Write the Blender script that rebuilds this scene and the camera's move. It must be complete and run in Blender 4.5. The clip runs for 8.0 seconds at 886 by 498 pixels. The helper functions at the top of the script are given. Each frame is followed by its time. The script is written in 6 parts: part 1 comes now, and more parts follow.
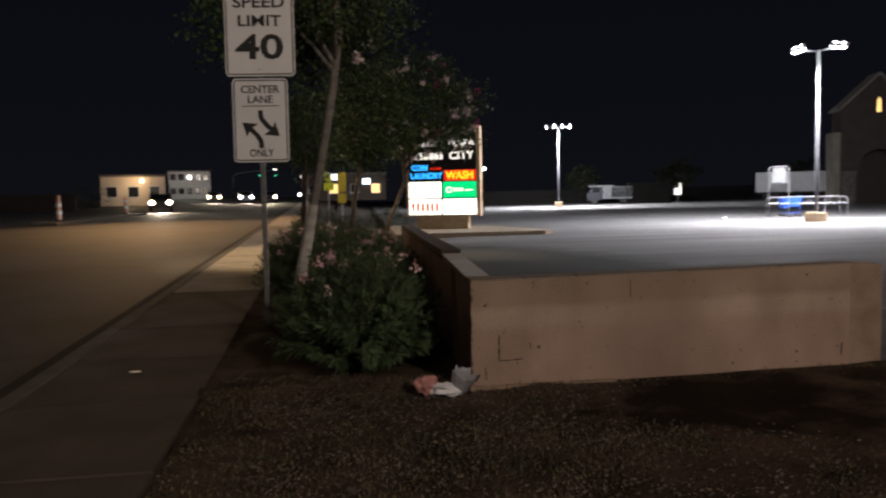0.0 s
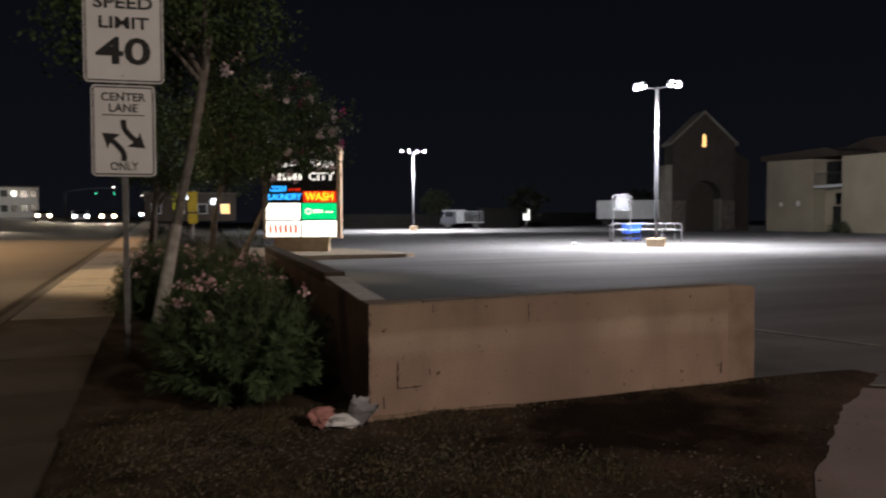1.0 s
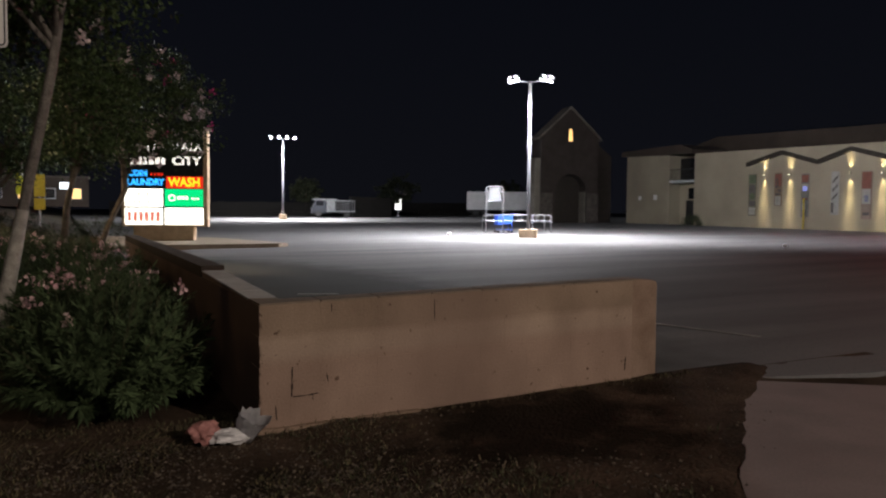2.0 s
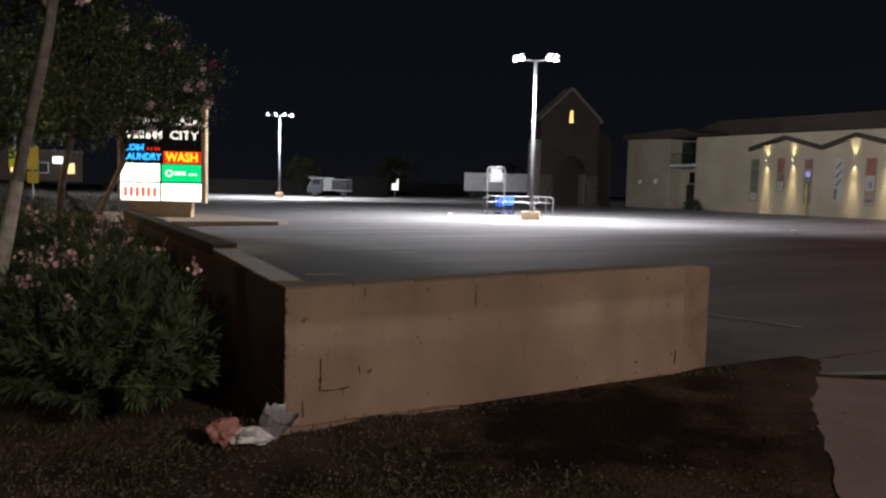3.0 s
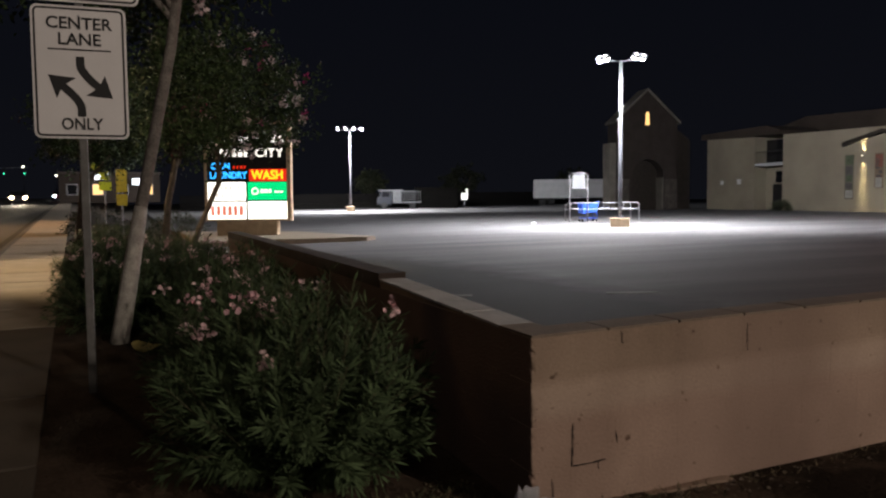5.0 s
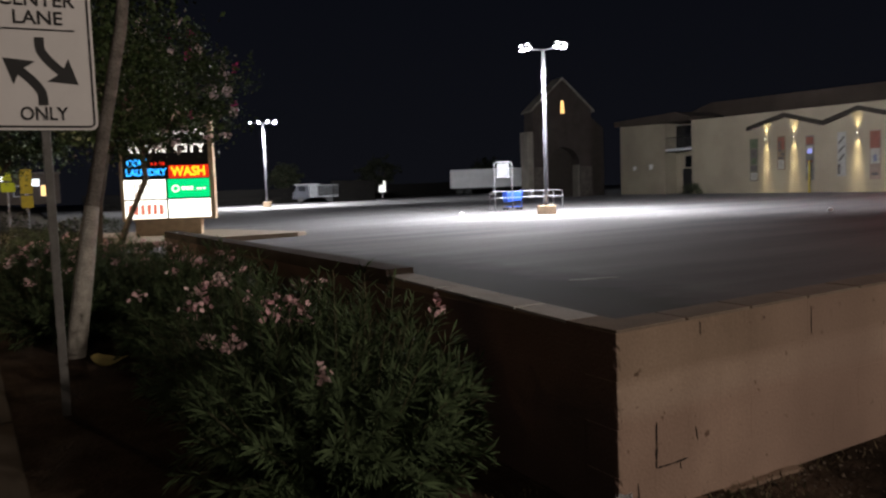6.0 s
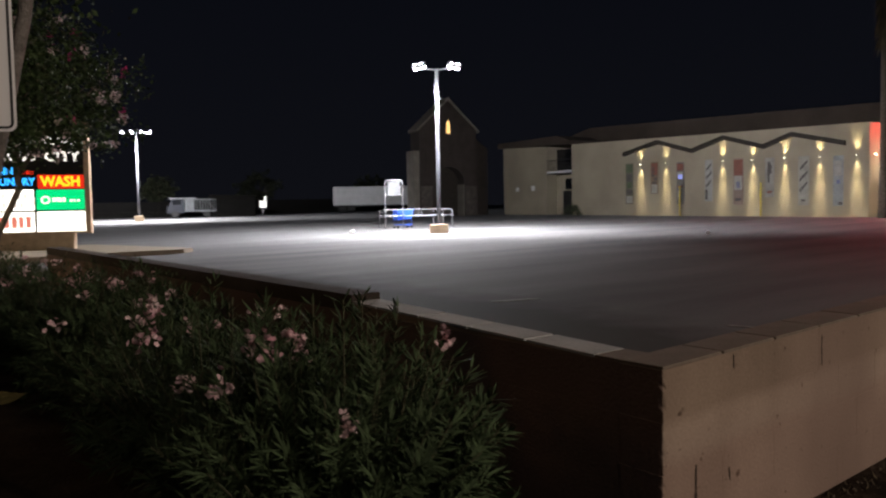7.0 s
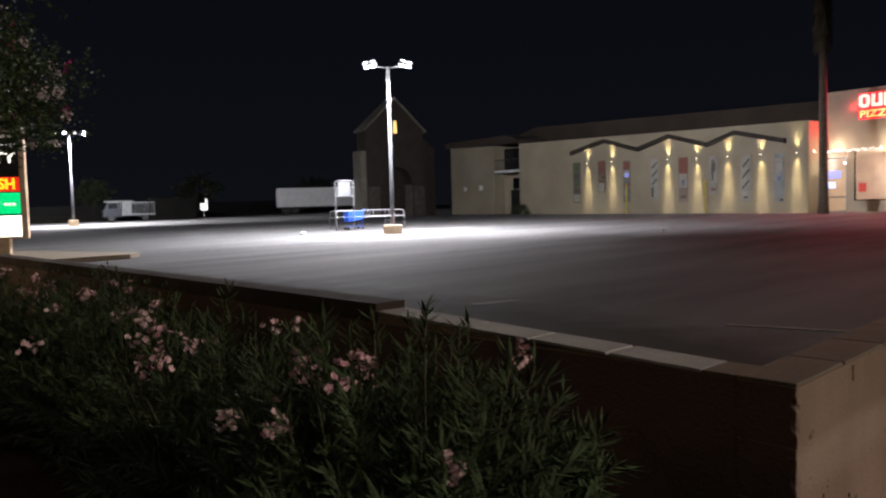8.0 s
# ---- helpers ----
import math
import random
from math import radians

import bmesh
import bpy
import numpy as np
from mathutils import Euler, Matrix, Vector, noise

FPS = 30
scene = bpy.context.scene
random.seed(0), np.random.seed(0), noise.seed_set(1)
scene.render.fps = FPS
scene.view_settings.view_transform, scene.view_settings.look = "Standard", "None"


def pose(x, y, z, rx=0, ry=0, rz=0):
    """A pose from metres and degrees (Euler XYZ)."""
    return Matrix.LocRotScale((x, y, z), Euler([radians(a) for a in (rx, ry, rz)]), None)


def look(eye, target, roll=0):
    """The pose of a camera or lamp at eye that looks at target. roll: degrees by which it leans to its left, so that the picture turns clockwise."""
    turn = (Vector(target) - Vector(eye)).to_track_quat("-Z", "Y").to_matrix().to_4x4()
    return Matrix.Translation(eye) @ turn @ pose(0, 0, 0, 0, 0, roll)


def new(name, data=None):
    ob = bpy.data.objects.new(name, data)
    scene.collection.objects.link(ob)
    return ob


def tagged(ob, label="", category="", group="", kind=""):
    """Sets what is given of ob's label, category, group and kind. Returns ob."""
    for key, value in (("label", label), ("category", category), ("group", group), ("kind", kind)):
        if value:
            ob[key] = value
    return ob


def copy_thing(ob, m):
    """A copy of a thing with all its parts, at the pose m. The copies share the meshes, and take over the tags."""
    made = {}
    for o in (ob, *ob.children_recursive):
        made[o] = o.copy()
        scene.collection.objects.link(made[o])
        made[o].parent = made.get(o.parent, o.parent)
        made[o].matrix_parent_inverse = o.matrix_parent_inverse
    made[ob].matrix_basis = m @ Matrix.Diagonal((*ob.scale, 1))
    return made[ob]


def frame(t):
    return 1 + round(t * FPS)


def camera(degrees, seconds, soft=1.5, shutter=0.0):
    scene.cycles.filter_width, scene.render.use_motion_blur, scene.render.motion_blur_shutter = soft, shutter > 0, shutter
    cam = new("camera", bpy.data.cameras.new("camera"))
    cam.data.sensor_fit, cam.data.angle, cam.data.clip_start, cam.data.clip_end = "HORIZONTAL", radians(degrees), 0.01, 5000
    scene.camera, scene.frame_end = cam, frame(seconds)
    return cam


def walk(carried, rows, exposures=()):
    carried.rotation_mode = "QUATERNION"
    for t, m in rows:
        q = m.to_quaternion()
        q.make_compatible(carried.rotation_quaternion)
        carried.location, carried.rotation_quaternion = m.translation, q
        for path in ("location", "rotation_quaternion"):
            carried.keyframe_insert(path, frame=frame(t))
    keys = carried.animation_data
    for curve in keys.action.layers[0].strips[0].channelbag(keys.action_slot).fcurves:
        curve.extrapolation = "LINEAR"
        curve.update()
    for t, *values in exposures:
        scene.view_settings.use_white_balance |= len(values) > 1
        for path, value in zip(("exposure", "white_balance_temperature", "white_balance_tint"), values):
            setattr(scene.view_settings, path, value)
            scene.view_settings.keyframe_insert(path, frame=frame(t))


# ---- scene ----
cam = camera(60.5, 8.0, soft=2.2, shutter=0.5)
PATH = [
    (0, (-0.763, -5.565, 1.415), (-0.563, -3.579, 1.286), -1.0),
    (0.5, (-0.891, -5.429, 1.389), (-0.51, -3.469, 1.281), -0.6),
    (1, (-1.054, -5.267, 1.398), (-0.472, -3.355, 1.326), -0.2),
    (1.5, (-1.047, -5.002, 1.382), (-0.306, -3.146, 1.303), 0.1),
    (1.7, (-1.063, -4.909, 1.403), (-0.223, -3.096, 1.321), 0.2),
    (2.8, (-1.194, -4.248, 1.396), (-0.259, -2.485, 1.26), 0.9),
    (3, (-1.15, -4.143, 1.364), (-0.238, -2.37, 1.216), 1.4),
    (3.5, (-1.11, -3.941, 1.323), (-0.219, -2.168, 1.075), 2.9),
    (4, (-1.241, -3.632, 1.355), (-0.391, -1.836, 1.127), 3.0),
    (4.5, (-1.41, -3.304, 1.36), (-0.639, -1.467, 1.176), 1.0),
    (4.7, (-1.473, -3.117, 1.394), (-0.737, -1.263, 1.256), -0.0),
    (5.8, (-2.011, -2.458, 1.414), (-1.086, -0.691, 1.264), -2.3),
    (6, (-2.057, -2.312, 1.4), (-1.094, -0.566, 1.248), -2.1),
    (6.5, (-2.165, -1.962, 1.407), (-1.064, -0.295, 1.305), -1.6),
    (7, (-2.346, -1.689, 1.425), (-1.115, -0.117, 1.311), -1.0),
    (7.5, (-2.401, -1.349, 1.403), (-1.121, 0.184, 1.295), -1.3),
    (8, (-2.436, -1.013, 1.417), (-1.09, 0.462, 1.301), -1.6),
]
walk(cam, [(t, look(eye, target, roll)) for t, eye, target, roll in PATH])

# ---- world and lights ----
world = bpy.data.worlds.new("night_sky")
world.use_nodes = True
scene.world = world
wn = world.node_tree.nodes
wl = world.node_tree.links
bg = wn["Background"]
w_co = wn.new("ShaderNodeTexCoord")
w_sep = wn.new("ShaderNodeSeparateXYZ")
w_ramp = wn.new("ShaderNodeValToRGB")
w_ramp.color_ramp.elements[0].color = (0.0040, 0.0043, 0.0062, 1)
w_ramp.color_ramp.elements[1].color = (0.0015, 0.0020, 0.0041, 1)
w_ramp.color_ramp.elements[1].position = 0.5
wl.new(w_co.outputs["Generated"], w_sep.inputs[0])
wl.new(w_sep.outputs["Z"], w_ramp.inputs[0])
wl.new(w_ramp.outputs[0], bg.inputs[0])
bg.inputs[1].default_value = 1.0
scene.view_settings.exposure = 0.18


def lot_z(x, y):
    """Height of the gently rising parking lot."""
    return 0.0079 * min(max(x, 0), 70) + 0.00397 * min(max(y, -30), 120)


def road_z(y):
    """Height of the street, which climbs away."""
    return 0.017 * min(max(y, 0), 160)


def edge_x(y):
    """The pavement's edge towards the planting strip."""
    return -2.0 - 0.06 * y


def ground_z(x, y):
    a = edge_x(min(max(y, -30), 200))
    f = min(max((x - a) / (-0.15 - a), 0), 1) if a < -0.2 else (1 if x > -0.15 else 0)
    return road_z(y) * (1 - f) + lot_z(x, y) * f


def spot(name, eye, target, power, color, angle, blend=0.3, size=0.1):
    data = bpy.data.lights.new(name, "SPOT")
    data.energy, data.color, data.spot_size, data.spot_blend, data.shadow_soft_size = power, color, radians(angle), blend, size
    ob = new(name, data)
    ob.matrix_world = look(eye, target)
    return ob


def point(name, eye, power, color, size=0.1):
    data = bpy.data.lights.new(name, "POINT")
    data.energy, data.color, data.shadow_soft_size = power, color, size
    ob = new(name, data)
    ob.location = eye
    return ob


COOL = (0.98, 0.97, 1.0)
LAMP_A, LAMP_B = (18.05, 24.6), (19.1, 71.5)
HEAD_Z = 7.35
for lx, ly, lp in ((*LAMP_A, 11700), (*LAMP_B, 15000)):
    lz = lot_z(lx, ly) + (HEAD_Z - 0.25 if ly < 50 else 8.15)
    for sx, tx, ty in ((-0.85, -2.8, 1.5), (0.85, 4.2, 2.4)):
        spot("lot_light", (lx + sx, ly - sx * 0.6, lz), (lx + sx + tx, ly - sx * 0.6 + ty, 0), lp * (1.3 if sx < 0 else 1.36), COOL, 166, 0.5, 0.25)
# street lamps behind the camera and along the street, out of view, plus fill
spot("unseen_light", (10.0, -23.0, 10.0), (2.5, 0.0, 0.4), 9000, (1.0, 0.84, 0.71), 90, 0.6, 0.3)
# soft fill added to brighten the bushes and the verge
spot("unseen_light", (-4.2, -12.0, 9.0), (-2.2, 3.0, 0.6), 410, (1.0, 0.82, 0.66), 100, 0.7, 1.6)
spot("unseen_light", (-12.5, 37.0, 9.0), (-9.8, 31.5, 0.4), 7000, (1.0, 0.56, 0.24), 104, 1.0, 0.3)
spot("unseen_light", (-4.6, 12.6, 9.5), (-1.5, 12.4, 0.1), 3300, (1.0, 0.74, 0.44), 52, 0.6, 0.1)


# ---- materials ----
def material(name, color, rough=0.8, metal=0.0, vary=0.25, scale=6.0, grain=60.0, bump=0.15, tint=None, spec=0.35, island=False, depth=0.01, loose=0.25, world=False, streak=False, tall=False):
    """A surface with broad stains and fine grain; tint: a second colour for the stains."""
    m = bpy.data.materials.new(name)
    m.use_nodes = True
    n, l = m.node_tree.nodes, m.node_tree.links
    b = n["Principled BSDF"]
    b.inputs["Roughness"].default_value, b.inputs["Metallic"].default_value = rough, metal
    b.inputs["Specular IOR Level"].default_value = spec
    co = n.new("ShaderNodeTexCoord")
    big, fine = n.new("ShaderNodeTexNoise"), n.new("ShaderNodeTexNoise")
    big.inputs["Scale"].default_value, big.inputs["Detail"].default_value = scale, 5
    fine.inputs["Scale"].default_value, fine.inputs["Detail"].default_value = grain, 3
    geo0 = n.new("ShaderNodeNewGeometry")
    for t in (big, fine):
        l.new(geo0.outputs["Position"] if world else co.outputs["Object"], t.inputs["Vector"])
    if tall:
        tm = n.new("ShaderNodeMapping")
        tm.inputs["Scale"].default_value = (1.5, 1.5, 0.9)
        l.new(geo0.outputs["Position"], tm.inputs["Vector"])
        l.new(tm.outputs["Vector"], big.inputs["Vector"])
    if streak:
        sm = n.new("ShaderNodeMapping")
        sm.inputs["Rotation"].default_value, sm.inputs["Scale"].default_value = (0, 0, radians(-28)), (0.35, 2.2, 1)
        l.new(co.outputs["Object"], sm.inputs["Vector"])
        l.new(sm.outputs["Vector"], big.inputs["Vector"])
        big.inputs["Detail"].default_value = 8
    ramp = n.new("ShaderNodeValToRGB")
    ramp.color_ramp.elements[0].position, ramp.color_ramp.elements[1].position = 0.32, 0.68
    second = tint or tuple(c * (1 - vary) for c in color)
    ramp.color_ramp.elements[0].color, ramp.color_ramp.elements[1].color = (*second, 1), (*color, 1)
    l.new(big.outputs["Fac"], ramp.inputs["Fac"])
    mix = n.new("ShaderNodeMix")
    mix.data_type, mix.blend_type = "RGBA", "MULTIPLY"
    mix.inputs["Factor"].default_value = min(1, vary * 1.6)
    l.new(ramp.outputs["Color"], mix.inputs["A"])
    if island:
        geo = n.new("ShaderNodeNewGeometry")
        r2 = n.new("ShaderNodeValToRGB")
        r2.color_ramp.elements[0].color, r2.color_ramp.elements[1].color = (0.35, 0.35, 0.35, 1), (1.3, 1.3, 1.2, 1)
        l.new(geo.outputs["Random Per Island"], r2.inputs["Fac"])
        l.new(r2.outputs["Color"], mix.inputs["B"])
    else:
        info = n.new("ShaderNodeObjectInfo")
        add = n.new("ShaderNodeMath")
        add.operation = "MULTIPLY_ADD"
        add.inputs[1].default_value, add.inputs[2].default_value = loose, 0.3 - loose / 2
        l.new(info.outputs["Random"], add.inputs[0])
        ad2 = n.new("ShaderNodeMath")
        ad2.operation = "ADD"
        l.new(add.outputs[0], ad2.inputs[0])
        l.new(fine.outputs["Fac"], ad2.inputs[1])
        l.new(ad2.outputs[0], mix.inputs["B"])
    l.new(mix.outputs["Result"], b.inputs["Base Color"])
    if bump:
        bp = n.new("ShaderNodeBump")
        bp.inputs["Strength"].default_value, bp.inputs["Distance"].default_value = bump, depth
        l.new(fine.outputs["Fac"], bp.inputs["Height"])
        l.new(bp.outputs["Normal"], b.inputs["Normal"])
    return m


def glow(name, color, strength):
    m = bpy.data.materials.new(name)
    m.use_nodes = True
    b = m.node_tree.nodes["Principled BSDF"]
    b.inputs["Base Color"].default_value = (*color, 1)
    b.inputs["Emission Color"].default_value = (*color, 1)
    b.inputs["Emission Strength"].default_value = strength
    b.inputs["Roughness"].default_value = 0.4
    return m


def glass(name, color=(0.9, 0.95, 1)):
    m = bpy.data.materials.new(name)
    m.use_nodes = True
    b = m.node_tree.nodes["Principled BSDF"]
    b.inputs["Base Color"].default_value = (*color, 1)
    b.inputs["Roughness"].default_value = 0.03
    b.inputs["Transmission Weight"].default_value = 1.0
    return m


M_dirt = material("dry_dirt", (0.115, 0.080, 0.059), 0.95, spec=0.04, vary=0.5, scale=1.6, grain=38, bump=0.7, tint=(0.030, 0.022, 0.016), depth=0.03)
M_far = material("far_ground", (0.09, 0.075, 0.055), 0.95, vary=0.4, scale=0.2, grain=8)
M_asphalt = material("lot_asphalt", (0.205, 0.203, 0.207), 0.85, spec=0.05, vary=0.45, scale=0.35, grain=55, bump=0.35, tint=(0.135, 0.134, 0.138), streak=True)
M_road = material("street_asphalt", (0.06, 0.057, 0.054), 0.75, vary=0.3, scale=0.5, grain=50, bump=0.3)
M_concrete = material("pavement_concrete", (0.33, 0.275, 0.21), 0.9, vary=0.25, scale=2.0, grain=70, bump=0.2)
M_apron = material("driveway_concrete", (0.255, 0.205, 0.20), 0.9, vary=0.22, scale=1.5, grain=60, bump=0.25)
# near-black gutter colour that holds the kerb's shadow
M_gutter = material("gutter_shade", (0.022, 0.019, 0.016), 0.95, vary=0.4, scale=2, grain=40, bump=0.4)
M_kerb = material("kerb_concrete", (0.11, 0.095, 0.075), 0.9, vary=0.35, scale=3, grain=50, bump=0.3)
M_block = material("painted_block", (0.43, 0.325, 0.26), 0.85, vary=0.25, scale=1.1, grain=70, bump=0.5, tint=(0.25, 0.18, 0.142), depth=0.006, loose=0.06, world=True, tall=True)
# street side of the wall: its shade is put into a darker red
M_side = material("shaded_side_block", (0.235, 0.150, 0.125), 0.9, vary=0.3, scale=1.2, grain=70, bump=0.5, tint=(0.14, 0.092, 0.078), loose=0.05, world=True)
# end pier, darker than the wall beside it
M_pier = material("dark_pier", (0.30, 0.215, 0.165), 0.9, vary=0.3, scale=3, grain=60, bump=0.5, tint=(0.19, 0.125, 0.09), world=True)


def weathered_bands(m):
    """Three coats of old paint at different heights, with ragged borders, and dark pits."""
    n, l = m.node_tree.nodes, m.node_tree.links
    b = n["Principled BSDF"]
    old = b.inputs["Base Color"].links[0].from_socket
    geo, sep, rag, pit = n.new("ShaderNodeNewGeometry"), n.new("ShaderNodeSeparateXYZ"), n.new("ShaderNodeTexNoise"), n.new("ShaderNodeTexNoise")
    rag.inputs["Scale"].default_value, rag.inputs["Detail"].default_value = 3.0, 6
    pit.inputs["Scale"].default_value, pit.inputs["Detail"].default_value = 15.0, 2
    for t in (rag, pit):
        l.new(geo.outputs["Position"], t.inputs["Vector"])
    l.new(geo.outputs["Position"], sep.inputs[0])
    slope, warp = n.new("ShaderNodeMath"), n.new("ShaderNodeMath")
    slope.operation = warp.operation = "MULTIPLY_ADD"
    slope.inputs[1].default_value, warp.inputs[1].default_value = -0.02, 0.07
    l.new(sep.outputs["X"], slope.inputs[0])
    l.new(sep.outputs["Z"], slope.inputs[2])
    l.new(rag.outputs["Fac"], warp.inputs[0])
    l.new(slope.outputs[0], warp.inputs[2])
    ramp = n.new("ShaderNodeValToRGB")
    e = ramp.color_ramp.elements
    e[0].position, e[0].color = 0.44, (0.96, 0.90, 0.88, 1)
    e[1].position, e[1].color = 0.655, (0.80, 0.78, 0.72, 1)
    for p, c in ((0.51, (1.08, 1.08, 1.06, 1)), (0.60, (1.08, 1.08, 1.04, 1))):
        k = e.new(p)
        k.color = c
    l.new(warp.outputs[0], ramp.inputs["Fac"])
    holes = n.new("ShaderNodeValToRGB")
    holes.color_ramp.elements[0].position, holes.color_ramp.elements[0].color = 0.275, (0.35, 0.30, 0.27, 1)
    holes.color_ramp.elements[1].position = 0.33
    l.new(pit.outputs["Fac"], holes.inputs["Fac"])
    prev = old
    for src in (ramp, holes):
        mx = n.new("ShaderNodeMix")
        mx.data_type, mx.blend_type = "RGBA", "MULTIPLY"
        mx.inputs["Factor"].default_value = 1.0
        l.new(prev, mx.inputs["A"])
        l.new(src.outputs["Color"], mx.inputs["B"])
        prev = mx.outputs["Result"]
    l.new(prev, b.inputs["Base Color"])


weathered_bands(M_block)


def ragged_patch(m, centre, size, color, inner=0.55, outer=1.0, ragged=1.6, strength=1.0):
    """A patch of another colour with a ragged outline."""
    n, l = m.node_tree.nodes, m.node_tree.links
    b = n["Principled BSDF"]
    old = b.inputs["Base Color"].links[0].from_socket
    geo, mp, rag, sway, add, far, ramp, mx = (n.new("ShaderNode" + k) for k in ("NewGeometry", "Mapping", "TexNoise", "VectorMath", "VectorMath", "VectorMath", "ValToRGB", "Mix"))
    mp.vector_type = "TEXTURE"
    mp.inputs["Location"].default_value = (*centre, 0)
    mp.inputs["Scale"].default_value = (*size, 100)
    l.new(geo.outputs["Position"], mp.inputs["Vector"])
    rag.inputs["Scale"].default_value, rag.inputs["Detail"].default_value = 4.0 / min(2, max(size)), 7
    l.new(geo.outputs["Position"], rag.inputs["Vector"])
    sway.operation = "MULTIPLY_ADD"
    sway.inputs[1].default_value = (ragged, ragged, 0)
    sway.inputs[2].default_value = (-ragged / 2, -ragged / 2, 0)
    l.new(rag.outputs["Color"], sway.inputs[0])
    l.new(mp.outputs[0], add.inputs[0])
    l.new(sway.outputs[0], add.inputs[1])
    far.operation = "LENGTH"
    l.new(add.outputs[0], far.inputs[0])
    e = ramp.color_ramp.elements
    e[0].position, e[0].color, e[1].position = inner, (1 - strength,) * 3 + (1,), outer
    l.new(far.outputs["Value"], ramp.inputs["Fac"])
    mx.data_type = "RGBA"
    mx.inputs["A"].default_value = (*color, 1)
    l.new(ramp.outputs["Color"], mx.inputs["Factor"])
    l.new(old, mx.inputs["B"])
    l.new(mx.outputs["Result"], b.inputs["Base Color"])


# darker ragged area of dirt before the wall
ragged_patch(M_dirt, (1.7, -0.72), (1.2, 0.85), (0.012, 0.009, 0.007), 0.5, 1.05, 2.2, 0.85)
# darker, redder area in the middle of the front wall
ragged_patch(M_block, (1.4, 0.1), (0.8, 3.0), (0.20, 0.135, 0.108), 0.3, 1.0, 0.9, 0.6)
# darker area of the lot asphalt behind the wall
ragged_patch(M_asphalt, (1.2, 7.2), (4.4, 11.0), (0.062, 0.063, 0.060), 0.74, 1.0, 0.3, 0.9)
M_mortar = material("painted_mortar", (0.36, 0.255, 0.19), 0.95, vary=0.3, scale=5, grain=80, bump=0.4)
M_tile = material("pale_cap_tile", (0.60, 0.59, 0.575), 0.85, vary=0.3, scale=5, grain=60, bump=0.35, loose=0.35)
M_tile2 = material("brown_cap_tile", (0.24, 0.19, 0.15), 0.9, vary=0.3, scale=4, grain=60, bump=0.35, loose=0.35)
# cap course of the taller run, much darker than the blocks below
M_capd = material("dark_cap_block", (0.06, 0.043, 0.035), 0.9, vary=0.3, scale=4, grain=80, bump=0.4)
# darker colour for the pavement slabs nearer the camera
M_nearwalk = material("near_pavement", (0.085, 0.068, 0.052), 0.9, vary=0.45, scale=1.3, grain=60, bump=0.3)
M_crack = material("crack", (0.03, 0.022, 0.02), 0.95, vary=0.3, grain=100)
M_post = material("weathered_post", (0.17, 0.165, 0.16), 0.6, 0.2, vary=0.35, scale=6, grain=60, bump=0.1)
M_galv = material("galvanized_steel", (0.32, 0.32, 0.34), 0.5, 0.5, vary=0.2, scale=8, grain=80, bump=0.05)
M_pole = material("lamp_pole_paint", (0.10, 0.104, 0.118), 0.6, vary=0.2, scale=3, grain=40, bump=0.05)
M_polew = material("pole_paint", (0.17, 0.175, 0.20), 0.5, 0.0, vary=0.18, scale=3, grain=40, bump=0.05)
M_signw = material("sign_white", (0.72, 0.70, 0.70), 0.45, vary=0.10, scale=3, grain=200, bump=0.03, spec=0.5)
M_black = material("sign_black", (0.012, 0.012, 0.014), 0.5, vary=0.2, grain=100, bump=0.02)
M_dark = material("dark_metal", (0.03, 0.03, 0.032), 0.5, 0.4, vary=0.3, grain=50, bump=0.05)
M_tanbase = material("tan_block", (0.60, 0.45, 0.30), 0.9, vary=0.25, scale=4, grain=70, bump=0.3)
M_stucco = material("cream_stucco", (0.345, 0.30, 0.223), 0.92, vary=0.22, scale=0.45, grain=30, bump=0.3, tint=(0.27, 0.232, 0.175), depth=0.02)
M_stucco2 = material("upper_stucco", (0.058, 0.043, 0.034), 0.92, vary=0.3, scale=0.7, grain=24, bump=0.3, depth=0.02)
M_shop = material("shop_stucco", (0.50, 0.42, 0.33), 0.9, vary=0.15, scale=0.9, grain=30, bump=0.25)
M_trim = material("dark_wood_trim", (0.035, 0.026, 0.02), 0.7, vary=0.4, scale=5, grain=40, bump=0.25)
M_brick = material("church_stone", (0.048, 0.037, 0.032), 0.9, vary=0.35, scale=1.2, grain=12, bump=0.4)
M_stone = material("light_stone", (0.19, 0.17, 0.145), 0.9, vary=0.25, scale=1.5, grain=20, bump=0.3)
M_roof = material("roof_shingle", (0.10, 0.085, 0.075), 0.9, vary=0.4, scale=3, grain=25, bump=0.4)
M_white = material("white_panel", (0.52, 0.53, 0.54), 0.6, vary=0.15, scale=1.2, grain=30, bump=0.08)
M_rubber = material("rubber", (0.018, 0.018, 0.018), 0.8, vary=0.3, grain=40, bump=0.2)
M_barkp = material("pale_grey_bark", (0.27, 0.24, 0.215), 0.9, vary=0.45, scale=9, grain=40, bump=0.7, depth=0.02)
M_bark = material("bark", (0.16, 0.13, 0.10), 0.9, vary=0.5, scale=9, grain=40, bump=0.7, depth=0.03)
M_barkw = material("limewashed_bark", (0.50, 0.47, 0.42), 0.9, vary=0.35, scale=11, grain=50, bump=0.6, depth=0.02)
M_treefar = material("far_tree_leaf", (0.030, 0.034, 0.020), 0.8, vary=0.5, scale=2, grain=10, bump=0.0, island=True, spec=0.1)
M_leaf = material("oleander_leaf", (0.088, 0.128, 0.064), 0.75, vary=0.5, scale=4, grain=20, bump=0.0, island=True, spec=0.12)
